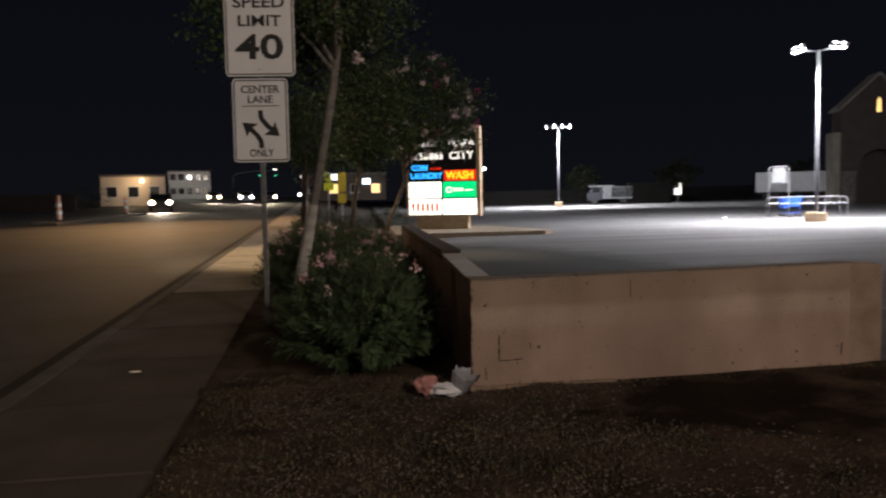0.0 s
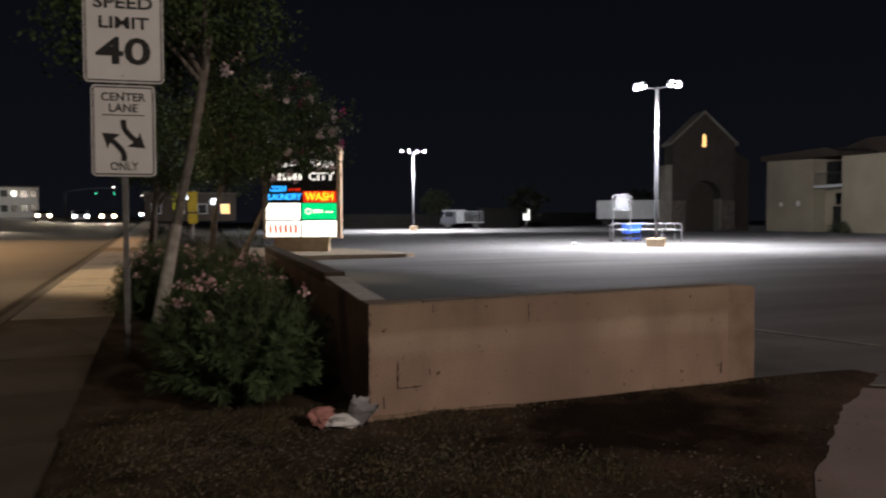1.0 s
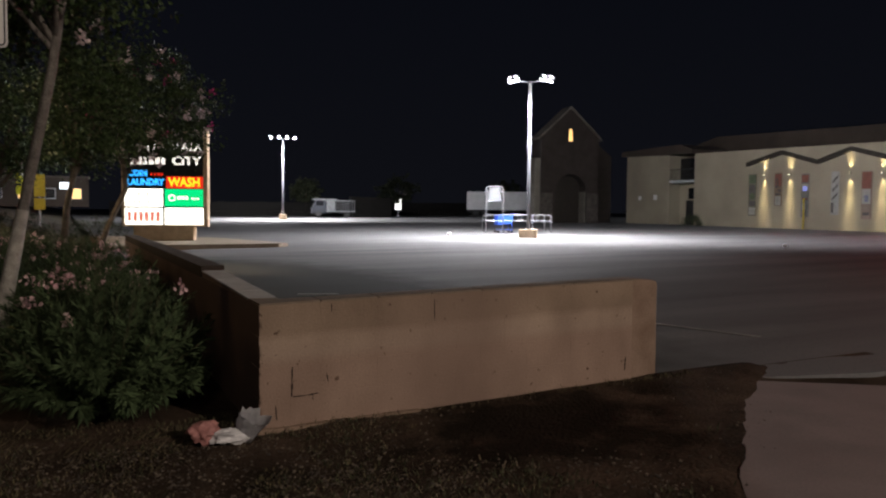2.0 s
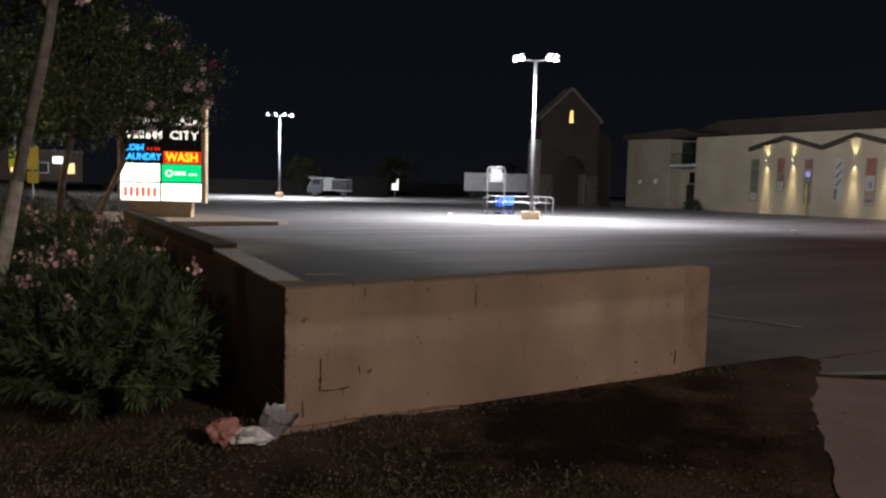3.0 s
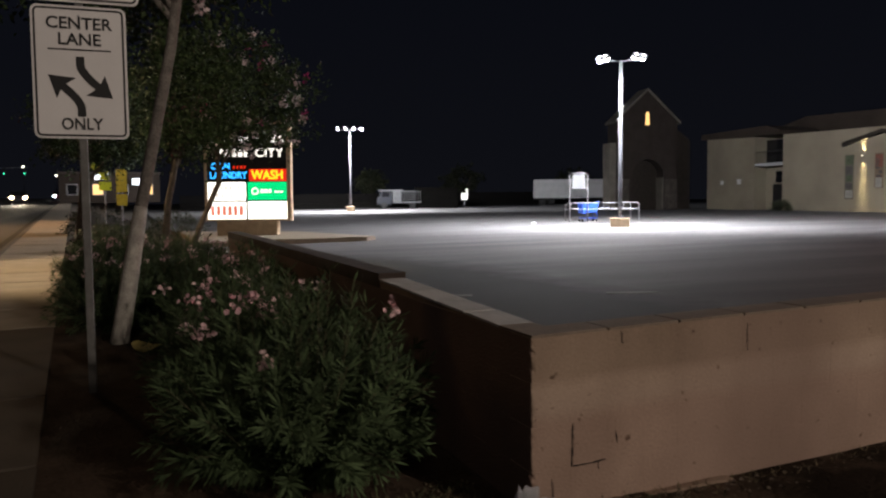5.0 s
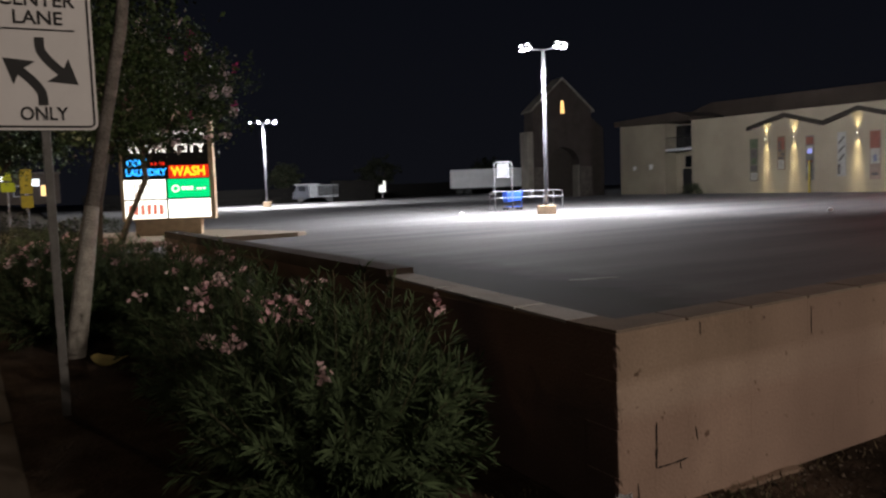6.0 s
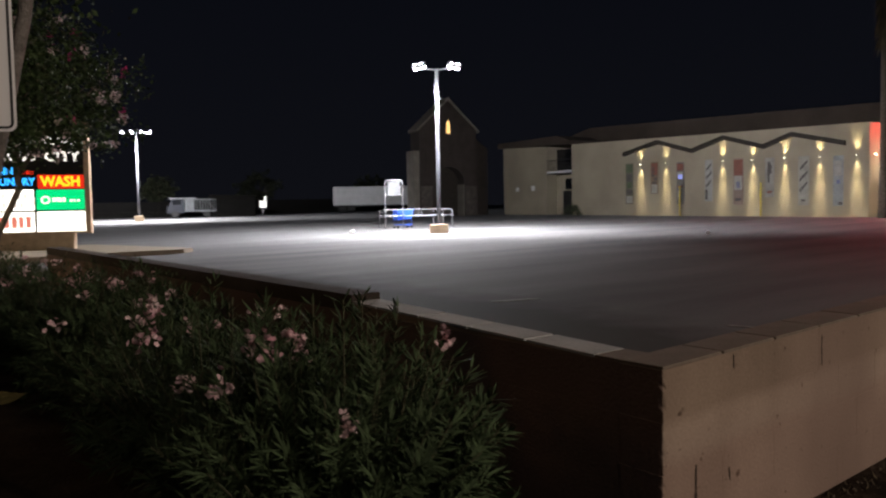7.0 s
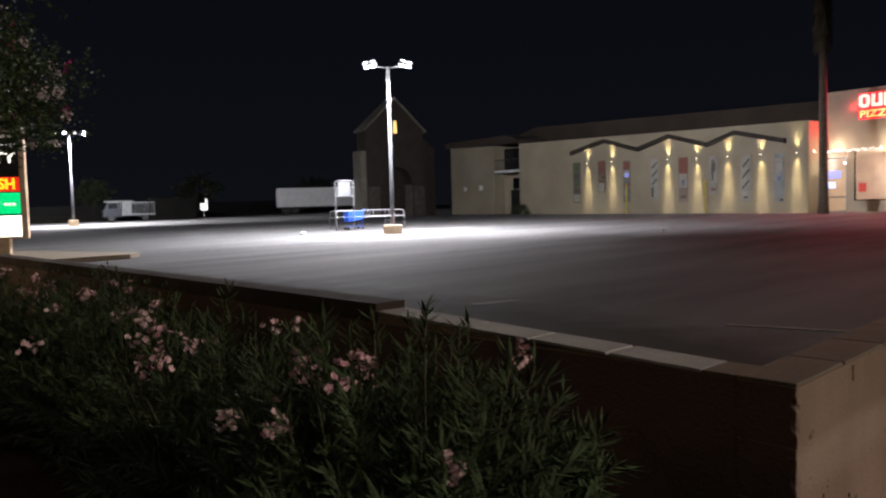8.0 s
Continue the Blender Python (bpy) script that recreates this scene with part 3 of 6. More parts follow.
def crack(pts, w):
    """An open crack as a thin ragged groove filled with shadowed mortar."""
    bm = B()
    rng = random.Random(int(pts[0][0] * 1000))
    left, right = [], []
    for (x0, z0), (x1, z1) in zip(pts, pts[1:]):
        d = Vector((x1 - x0, z1 - z0)).normalized()
        for i in range(6):
            f = i / 5
            a = w * rng.uniform(0.35, 1.0) * (0.3 if f in (0, 1) else 1)
            x, z = x0 + (x1 - x0) * f + rng.uniform(-1, 1) * w * 0.3, z0 + (z1 - z0) * f + rng.uniform(-1, 1) * w * 0.3
            left.append((x - d.y * a, z + d.x * a))
            right.append((x + d.y * a, z - d.x * a))
    for k in range(len(left) - 1):
        prism(bm, [left[k], left[k + 1], right[k + 1], right[k]], -0.0022, 0.008)
    part("crack", bm, M_crack, wall, "dark open crack along a joint")


crack([(0.21, 0.40), (0.208, 0.30), (0.206, 0.203)], 0.007)
crack([(0.206, 0.203), (0.30, 0.205), (0.39, 0.213)], 0.005)
crack([(0.345, 0.205), (0.347, 0.172)], 0.004)
crack([(0.10, 0.16), (0.11, 0.06)], 0.004)
crack([(1.22, 0.79), (1.224, 0.645)], 0.004)
crack([(0.47, 0.80), (0.475, 0.74)], 0.003)
crack([(2.93, 0.14), (2.935, 0.25)], 0.005)
crack([(0.44, 0.34), (0.45, 0.28)], 0.004)

# footing strip that shows under the first course
ft = B()
box(ft, -0.02, -0.05, -0.2, 1.1, 0.0, 0.02, 0)
bmesh.ops.subdivide_edges(ft, edges=ft.edges[:], cuts=9, use_grid_fill=True)
for v in ft.verts:
    if v.co.y < -0.04:
        v.co.y += 0.03 * noise.noise((v.co.x * 9, 0, 1))
    if v.co.z > 0:
        v.co.z += 0.012 * noise.noise((v.co.x * 12, v.co.y * 20, 2)) + 0.012 * v.co.x
part("footing", ft, M_mortar, wall, "uneven concrete footing edge")


# ---- traffic sign on its post ----
def rounded(w, h, r, n=5):
    pts = []
    for cx, cy, a0 in ((w / 2 - r, h / 2 - r, 0), (-w / 2 + r, h / 2 - r, 90), (-w / 2 + r, -h / 2 + r, 180), (w / 2 - r, -h / 2 + r, 270)):
        pts += [(cx + r * math.cos(radians(a0 + 90 * k / n)), cy + r * math.sin(radians(a0 + 90 * k / n))) for k in range(n + 1)]
    return pts


def ring(bm, w, h, r, t, d0, d1):
    a, b = rounded(w, h, r), rounded(w - 2 * t, h - 2 * t, max(r - t, 0.005))
    n = len(a)
    va = [[bm.verts.new((x, d, z)) for x, z in a] for d in (d0, d1)]
    vb = [[bm.verts.new((x, d, z)) for x, z in b] for d in (d0, d1)]
    for i in range(n):
        j = (i + 1) % n
        bm.faces.new((va[0][i], va[0][j], vb[0][j], vb[0][i]))
        bm.faces.new((va[1][i], vb[1][i], vb[1][j], va[1][j]))
        bm.faces.new((va[0][i], va[1][i], va[1][j], va[0][j]))
        bm.faces.new((vb[0][i], vb[0][j], vb[1][j], vb[1][i]))
    bmesh.ops.recalc_face_normals(bm, faces=bm.faces[:])
    return bm


def arrow(bm, flip):
    """A bent lane arrow: a curved shaft and a head, as a flat plate."""
    def s(x, z):
        return (-x, -z) if flip else (x, z)
    left, right = [], []
    for k in range(9):
        f = k / 8
        x = 0.0 if f < 0.3 else 0.11 * ((f - 0.3) / 0.7) ** 1.5
        z = 0.17 - 0.205 * f
        dx, dz = (0, -1) if f < 0.3 else (0.11 * 1.5 * ((f - 0.3) / 0.7) ** 0.5 / 0.7, -0.205)
        ln = math.hypot(dx, dz)
        nx, nz = -dz / ln * 0.027, dx / ln * 0.027
        left.append((x + nx, z + nz))
        right.append((x - nx, z - nz))
    outline = left + [(0.155, 0.045), (0.205, -0.115), (0.03, -0.098)] + right[::-1]
    bm.faces.new([bm.verts.new((s(*p)[0], -0.006, s(*p)[1])) for p in outline])
    bmesh.ops.recalc_face_normals(bm, faces=bm.faces[:])
    ext = bmesh.ops.extrude_face_region(bm, geom=bm.faces[:])
    for v in ext["geom"]:
        if isinstance(v, bmesh.types.BMVert):
            v.co.y += 0.004


sx, sy = -1.89, 3.05
sz = ground_z(sx, sy)
sign = root("road_sign", pose(sx, sy, sz, 0, 0, -3), "white speed limit and center lane signs on one steel post", "road sign")
post = B()
box(post, -0.026, 0.012, -0.3, 0.026, 0.064, 3.55, 0.005)
part("post", post, M_post, sign, "square galvanized post")
Z1 = 2.325 - sz
Z2 = 3.265 - sz
for nm, w, h, zc, off in (("lane_plate", 0.605, 0.915, Z1, 0.0), ("speed_plate", 0.755, 0.915, Z2, 0.015)):
    p = B()
    prism(p, rounded(w, h, 0.045), -0.002, 0.008)
    plate = part(nm, p, M_signw, sign, "white sign plate with black border", at=pose(off, 0, zc))
    rb = B()
    ring(rb, w - 0.03, h - 0.03, 0.035, 0.013, -0.0055, -0.0015)
    part("border", rb, M_black, plate)
    for bz in (-h / 2 + 0.07, h / 2 - 0.07):
        bo = B()
        cyl(bo, (-off, -0.009, bz), (-off, -0.001, bz), 0.009, seg=8)
        part("bolt", bo, M_galv, plate)
    if nm == "lane_plate":
        letters("lettering", "CENTER", 0.115, M_black, plate, pose(0, -0.005, 0.335), width=0.42, bold=0.0015)
        letters("lettering", "LANE", 0.115, M_black, plate, pose(0, -0.005, 0.225), width=0.27, bold=0.0015)
        letters("lettering", "ONLY", 0.115, M_black, plate, pose(0, -0.005, -0.36), width=0.265, bold=0.0015)
        ln = B()
        box(ln, -0.20, -0.006, 0.152, 0.20, -0.002, 0.162)
        part("rule", ln, M_black, plate)
        a1 = B()
        arrow(a1, False)
        part("arrow", a1, M_black, plate, at=pose(0.0, 0, -0.06))
        a2 = B()
        arrow(a2, True)
        part("arrow", a2, M_black, plate, at=pose(0.0, 0, -0.135))
    else:
        letters("lettering", "SPEED", 0.165, M_black, plate, pose(0, -0.005, 0.335), width=0.56, bold=0.003)
        letters("lettering", "LIMIT", 0.165, M_black, plate, pose(0, -0.005, 0.135), width=0.47, bold=0.003)
        letters("lettering", "40", 0.37, M_black, plate, pose(0, -0.005, -0.155), width=0.52, bold=0.008)


# ---- oleander bushes ----
def oleander(name, seed, stems, height, spread, flowers, label, leaves_per=34):
    rng = np.random.default_rng(seed)
    ob = root(name, pose(0, 0, 0), label, "bush", "oleander bushes by the wall")
    st = B()
    base, tip, side, pb, pt, ps = [], [], [], [], [], []
    for i in range(stems):
        a = rng.uniform(0, math.tau)
        r = math.sqrt(rng.uniform(0, 1))
        h = height * (1.0 - 0.45 * r * r) * rng.uniform(0.72, 1.08)
        if i % 3 == 0:
            r, h = 0.55 + 0.45 * r, h * rng.uniform(0.2, 0.65)
        foot = np.array([0.16 * spread * r * math.cos(a), 0.16 * spread * r * math.sin(a), 0.0])
        head = np.array([spread * r * math.cos(a), spread * r * math.sin(a), h])
        bend = foot * 0.5 + head * 0.5 + np.array([0.12 * spread * math.cos(a), 0.12 * spread * math.sin(a), 0.08]) * (0.4 + r)
        if i % 2 == 0:
            tube(st, [foot, bend, head], [0.007, 0.005, 0.0025], 4)
        ts = rng.uniform(0.12, 1.0, leaves_per) ** 0.75
        p = (1 - ts)[:, None] ** 2 * foot + (2 * ts * (1 - ts))[:, None] * bend + (ts ** 2)[:, None] * head
        d = head - bend
        d /= np.linalg.norm(d)
        out = unit(rng, leaves_per)
        out = out - (out @ d)[:, None] * d
        out /= np.linalg.norm(out, axis=1, keepdims=True)
        way = out * rng.uniform(0.5, 1.0, (leaves_per, 1)) + d * rng.uniform(0.35, 1.0, (leaves_per, 1))
        way /= np.linalg.norm(way, axis=1, keepdims=True)
        ln = rng.uniform(0.055, 0.115, (leaves_per, 1))
        sd = np.cross(way, d)
        sd /= np.linalg.norm(sd, axis=1, keepdims=True) + 1e-9
        base.append(p)
        tip.append(p + way * ln + np.array([0, 0, -0.012]))
        side.append(sd * ln * 0.055)
        if i % 3 and h > 0.62 * height and rng.uniform() < flowers:
            for k in range(rng.integers(9, 18)):
                c = head + rng.normal(size=3) * 0.023 + np.array([0, 0, 0.02])
                nrm = unit(rng, 1)[0] + np.array([0, 0, 0.5])
                nrm /= np.linalg.norm(nrm)
                u = np.cross(nrm, [0.3, 0.9, 0.1])
                u /= np.linalg.norm(u)
                w = np.cross(nrm, u)
                for q in range(5):
                    an = q * math.tau / 5 + rng.uniform(0, 0.3)
                    dv = u * math.cos(an) + w * math.sin(an)
                    pb.append(c)
                    pt.append(c + dv * 0.018 + nrm * 0.006)
                    ps.append(np.cross(dv, nrm) * 0.008)
    part("stem", st, M_stem, ob, "thin green stems")
    mesh_part("foliage", leaf_mesh("foliage", M_leaf, np.concatenate(base), np.concatenate(tip), np.concatenate(side)), ob, "narrow dark green leaves")
    if pb:
        mesh_part("blossom", leaf_mesh("blossom", M_pink, np.array(pb), np.array(pt), np.array(ps), 0.15), ob, "pale pink blossom clusters")
    return ob


LB = "dense green oleander bush with pink blossoms beside the wall"
ole_a = oleander("oleander_bush", 11, 330, 1.04, 0.72, 0.085, LB, 84)
ole_b = oleander("oleander_bush", 12, 190, 0.98, 0.74, 0.06, LB, 54)
ole_c = oleander("oleander_bush", 13, 170, 0.92, 0.76, 0.035, LB, 46)
ole_a.matrix_basis = pose(-0.86, 0.95, ground_z(-0.86, 0.95))
ole_b.matrix_basis = pose(-0.86, 2.15, ground_z(-0.9, 2.15), 0, 0, 40)
ole_c.matrix_basis = pose(-0.80, 3.45, ground_z(-0.8, 3.45), 0, 0, 100)
for src, x, y, rz in ((ole_a, -0.68, 4.75, 120), (ole_c, -1.72, 6.1, 10), (ole_b, -0.85, 5.9, 300), (ole_c, -1.1, 7.1, 240), (ole_a, -1.75, 7.1, 60), (ole_b, -0.9, 8.3, 20), (ole_c, -1.9, 8.4, 150), (ole_c, -0.9, 9.6, 80), (ole_b, -1.8, 9.8, 270)):
    copy_thing(src, pose(x, y, ground_z(x, y) - 0.05, 0, 0, rz))


# ---- trees ----
def tree(name, seed, trunk, crown, clumps, per, mat, label, leaf=0.075, limbs=7, white=None, flower=0, bark=None, pale=0):
    """trunk: points with radii; crown: centre and half sizes; white: height up to which the bark is limewashed."""
    rng = np.random.default_rng(seed)
    o = Vector(trunk[0][:3])
    ob = root(name, Matrix.Translation(o), label, "tree")
    pts = [Vector(p[:3]) - o for p in trunk]
    rad = [p[3] for p in trunk]
    tb = B()
    tube(tb, pts, rad, 10)
    for v in tb.verts:
        v.co += Vector((noise.noise(v.co * 5), noise.noise(v.co * 5 + Vector((9, 0, 0))), 0)) * 0.012
    tk = part("trunk", tb, bark or M_bark, ob)
    c, h = np.array(crown[0]) - np.array(o), np.array(crown[1])
    lb = B()
    top = pts[-1]
    for i in range(limbs):
        d = unit(rng, 1)[0]
        d[2] = abs(d[2]) * 0.8 - 0.15
        e = Vector(c + d * h * 0.75)
        tube(lb, [pts[-2].lerp(top, rng.uniform(0.2, 1)), top.lerp(e, 0.5) + Vector(unit(rng, 1)[0]) * 0.12, e], [rad[-1] * 0.7, rad[-1] * 0.42, 0.008], 6)
    part("limb", lb, bark or M_bark, ob)
    if white:
        wb = B()
        tube(wb, white_path(pts, white), [rad[0] + 0.006, rad[0] * 0.9 + 0.006, rad[1] + 0.006], 10)
        part("limewash", wb, M_barkw, tk, "white limewashed lower bark")
    d = unit(rng, clumps)
    r = rng.uniform(0.25, 1.0, (clumps, 1)) ** 0.5
    lump = 1 + 0.22 * np.sin(d[:, :1] * 5 + 1) * np.cos(d[:, 1:2] * 6) + 0.15 * np.sin(d[:, 2:] * 9)
    cc = c + d * r * h * lump
    p = (cc[:, None] + rng.normal(size=(clumps, per, 3)) * 0.11 * (h.mean() / 1.2) ** 0.5).reshape(-1, 3)
    way = unit(rng, len(p)) + np.array([0, 0, -0.35])
    way /= np.linalg.norm(way, axis=1, keepdims=True)
    ln = rng.uniform(0.6, 1.3, (len(p), 1)) * leaf
    sd = np.cross(way, unit(rng, len(p)))
    sd /= np.linalg.norm(sd, axis=1, keepdims=True)
    mesh_part("crown", leaf_mesh("crown", mat, p, p + way * ln, sd * ln * 0.3), ob, "uneven leafy crown")
    if pale:
        fc = c + unit(rng, pale) * h * rng.uniform(0.85, 1.08, (pale, 1))
        q = (fc[:, None] + rng.normal(size=(pale, 26, 3)) * 0.045).reshape(-1, 3)
        fw = unit(rng, len(q))
        fs = np.cross(fw, unit(rng, len(q)))
        mesh_part("pale_blossom", leaf_mesh("pale_blossom", M_palepetal, q, q + fw * 0.07, fs * 0.03), ob, "pale pink blossom clusters")
    if flower:
        fc = c + unit(rng, flower) * h * rng.uniform(0.8, 1.05, (flower, 1))
        q = (fc[:, None] + rng.normal(size=(flower, 14, 3)) * 0.05).reshape(-1, 3)
        fw = unit(rng, len(q))
        fs = np.cross(fw, unit(rng, len(q)))
        mesh_part("blossom", leaf_mesh("blossom", M_magenta, q, q + fw * 0.08, fs * 0.035), ob, "magenta blossoms")
    return ob


def white_path(pts, z):
    end = pts[0]
    for a, b in zip(pts, pts[1:]):
        if b.z >= z:
            end = a.lerp(b, (z - a.z) / (b.z - a.z))
            break
    return [pts[0], pts[0].lerp(end, 0.5), end]


tree("street_tree", 21, [(-1.74, 5.0, ground_z(-1.74, 5.0) - 0.05, 0.085), (-1.5, 5.3, 1.34, 0.06), (-1.17, 5.1, 2.95, 0.052), (-1.05, 5.1, 3.8, 0.05)],
          ((-1.55, 5.7, 4.75), (1.5, 1.7, 1.75)), 760, 34, M_leaf2, "leaning street tree with a limewashed trunk among oleanders", limbs=9, white=1.35, pale=14, bark=M_barkp)
tree("crepe_tree", 22, [(-0.42, 15.2, ground_z(-0.42, 15.2) - 0.05, 0.075), (-0.1, 15.1, 0.95, 0.065), (0.32, 15.0, 1.9, 0.06), (0.25, 15.0, 2.6, 0.05)],
          ((0.85, 15.0, 3.75), (1.5, 1.4, 1.4)), 430, 30, M_leaf2, "flowering tree standing before the lit plaza sign", limbs=8, flower=14, leaf=0.085, pale=60)
tree("street_tree", 23, [(-2.9, 20.5, ground_z(-2.9, 20.5) - 0.05, 0.11), (-2.8, 20.4, 1.5, 0.09), (-2.7, 20.4, 2.6, 0.08)],
          ((-2.1, 20.5, 3.7), (1.7, 1.8, 1.6)), 420, 28, M_leaf2, "dark leafy street tree beyond the bushes", leaf=0.1)
tree("street_tree", 24, [(-1.1, 10.6, ground_z(-1.1, 10.6) - 0.05, 0.07), (-1.0, 10.5, 1.4, 0.055), (-0.8, 10.5, 2.4, 0.045)],
          ((-0.6, 10.6, 3.2), (0.9, 1.1, 1.25)), 380, 28, M_leaf2, "slim dark street tree beside the wall")
ped = root("crossing_sign", pose(-2.45, 30.0, ground_z(-2.45, 30.0), 0, 0, -6), "fluorescent yellow crossing sign with a slanted arrow plate", "road sign")
b = B()
cyl(b, (0, 0.05, -0.2), (0, 0.05, 2.9), 0.035, seg=8)
part("post", b, M_galv, ped)
b = B()
prism(b, [(-0.42, 0.10), (0.14, 0.10), (0.14, 0.24), (0.46, 0.0), (0.14, -0.24), (0.14, -0.10), (-0.42, -0.10)], -0.01, 0.006)
part("arrow_plate", b, M_fluor, ped, "bright yellow slanted arrow plate", at=pose(-0.15, 0, 2.3, 0, 48, 0))
b = B()
prism(b, rounded(0.46, 0.34, 0.04), -0.01, 0.006)
part("lower_plate", b, M_fluor, ped, "small yellow plate", at=pose(0.02, 0, 1.75))
b = B()
cyl(b, (0.62, 0.02, -0.2), (0.62, 0.02, 2.4), 0.035, seg=8)
part("post", b, M_galv, ped)
for zc, hh in ((1.95, 0.9), (1.2, 0.45)):
    b = B()
    prism(b, rounded(0.4, hh, 0.03), -0.03, -0.012)
    part("side_plate", b, M_yellow, ped, "dull yellow plate", at=pose(0.62, 0, zc))
# unseen lamp added in front to brighten the crossing sign
point("sign_fill", (-3.3, 28.3, ground_z(-2.45, 30) + 2.6), 26, (1.0, 0.95, 0.7), 0.1)

flake = B()
bmesh.ops.create_grid(flake, x_segments=8, y_segments=6, size=1, matrix=Matrix.Diagonal((0.17, 0.09, 1, 1)))
for v in flake.verts:
    v.co.z = 0.02 + 0.05 * (v.co.x / 0.17) ** 2 + 0.012 * noise.noise(v.co * 20)
    v.co.y *= 1 - 0.55 * (v.co.x / 0.17) ** 2
ext = bmesh.ops.extrude_face_region(flake, geom=flake.faces[:])
for v in ext["geom"]:
    if isinstance(v, bmesh.types.BMVert):
        v.co.z += 0.006
M_flake = material("dry_palm_husk", (0.62, 0.50, 0.18), 0.7, vary=0.3, scale=9, grain=40, bump=0.2)
fk = tagged(finish("dry_husk", flake, M_flake), "curled yellow dry husk lying by the tree trunk", "litter")
fk.matrix_basis = pose(-1.48, 4.62, verge_z(-1.48, 4.62) - 0.004, 12, 0, -50)


def shrub(name, seed, x, y, hx, hy, hz, label, mat=None, n=90):
    rng = np.random.default_rng(seed)
    z = ground_z(x, y)
    ob = root(name, pose(x, y, z - 0.02), label, "bush")
    st = B()
    for i in range(9):
        d = unit(rng, 1)[0]
        tube(st, [(0, 0, 0), (d[0] * hx * 0.4, d[1] * hy * 0.4, hz * 0.5), (d[0] * hx * 0.8, d[1] * hy * 0.8, hz * (0.6 + 0.35 * abs(d[2])))], [0.02, 0.012, 0.004], 4)
    part("stem", st, M_stem, ob)
    d = unit(rng, n)
    d[:, 2] = np.abs(d[:, 2])
    c = d * rng.uniform(0.5, 1, (n, 1)) ** 0.5 * np.array([hx, hy, hz])
    p = (c[:, None] + rng.normal(size=(n, 24, 3)) * 0.07).reshape(-1, 3)
    p[:, 2] = np.abs(p[:, 2])
    w = unit(rng, len(p))
    s = np.cross(w, unit(rng, len(p)))
    mesh_part("foliage", leaf_mesh("foliage", mat or M_hedge, p, p + w * 0.07, s * 0.02), ob)
    return ob


shrub("low_shrub", 31, -1.2, 12.2, 0.8, 1.0, 0.75, "low dark shrub in the planting strip")
shrub("low_shrub", 32, -2.1, 13.6, 0.7, 0.9, 0.8, "low dark shrub in the planting strip")
shrub("low_shrub", 33, -1.6, 17.5, 0.9, 1.0, 0.9, "low dark shrub in the planting strip")
shrub("low_shrub", 34, -2.6, 25.0, 1.2, 1.4, 1.1, "low dark shrub in the planting strip")
shrub("low_shrub", 35, 0.2, 30.0, 1.3, 1.3, 1.0, "low dark shrub behind the plaza sign")


def tuft(seed, x, y, n, h, r):
    rng = np.random.default_rng(seed)
    b = np.column_stack([rng.normal(0, r, n), rng.normal(0, r * 0.6, n), np.zeros(n)])
    d = unit(rng, n) * np.array([1.3, 1.3, 0]) + np.array([0, 0, 1.0]) * rng.uniform(0.2, 1, (n, 1))
    s = np.cross(d, [0.3, 0.1, 0.2])
    s /= np.linalg.norm(s, axis=1, keepdims=True)
    ob = new("dry_tuft", leaf_mesh("dry_tuft", M_straw, b, b + d * rng.uniform(0.2, 1, (n, 1)) ** 1.5 * h, s * 0.0025))
    ob.matrix_basis = pose(x, y, ground_z(x, y) - 0.03)
    return tagged(ob, "dry straw-coloured weed tuft at the bush's foot", "weed", kind="stuff")


tuft(36, -0.62, 0.1, 420, 0.15, 0.14)
tuft(37, -1.1, 0.05, 380, 0.12, 0.18)
tuft(38, -1.5, 0.4, 320, 0.13, 0.18)


# ---- lit plaza sign ----
isl = root("island", pose(0, 0, 0), "raised concrete island under the plaza sign", "traffic island", kind="structure")
zi = lot_z(4, 24)
ib = B()
prism(ib, [(0.25, 20.5), (3.2, 20.9), (5.6, 21.1), (6.05, 21.6), (5.9, 22.3), (4.6, 27.5), (0.25, 30.0)], zi - 0.15, zi + 0.13, "z")
bmesh.ops.bevel(ib, geom=[e for e in ib.edges if all(v.co.z > zi for v in e.verts)], offset=0.03, segments=2, affect="EDGES")
part("kerb_top", ib, M_concrete, isl)
PZ = zi + 0.13
plaza = root("plaza_sign", pose(2.36, 24.88, PZ, 0, 0, -21.8), "tall illuminated plaza sign with lit tenant panels on a tan base", "sign")
pb = B()
box(pb, -1.08, -0.24, 0.0, 1.06, 0.24, 0.56, 0.02)
part("base", pb, M_tanbase, plaza, "tan plastered block base")
fr = B()
box(fr, -1.50, -0.2, 0.50, -1.41, 0.2, 4.0, 0.012)
box(fr, 1.41, -0.2, 0.50, 1.56, 0.2, 4.05, 0.012)
box(fr, -1.41, -0.19, 3.93, 1.41, 0.19, 4.03, 0.012)
box(fr, -1.41, -0.17, 0.51, 1.41, 0.17, 0.56, 0.01)
part("frame", fr, M_tanbase, plaza, "tan sign frame")
bk = B()
box(bk, -1.41, -0.14, 0.56, 1.41, 0.14, 3.93)
body = part("cabinet", bk, M_dark, plaza, "dark cabinet body")


def lit(name, x0, z0, x1, z1, mat, label=""):
    b = B()
    box(b, x0, -0.165, z0, x1, -0.142, z1, 0.006)
    return part(name, b, mat, plaza, label)


def bars(parent, x0, z0, x1, z1, n, mat, rng, y=-0.170):
    w = (x1 - x0) / n
    for i in range(n):
        b = B()
        box(b, x0 + w * i + w * 0.12, y, z0, x0 + w * (i + rng.uniform(0.62, 0.88)), y + 0.005, z1)
        part("lettering", b, mat, parent)


rb = random.Random(5)
lit("panel", -1.395, 1.24, -0.05, 1.88, E_panel, "lit white tenant panel")
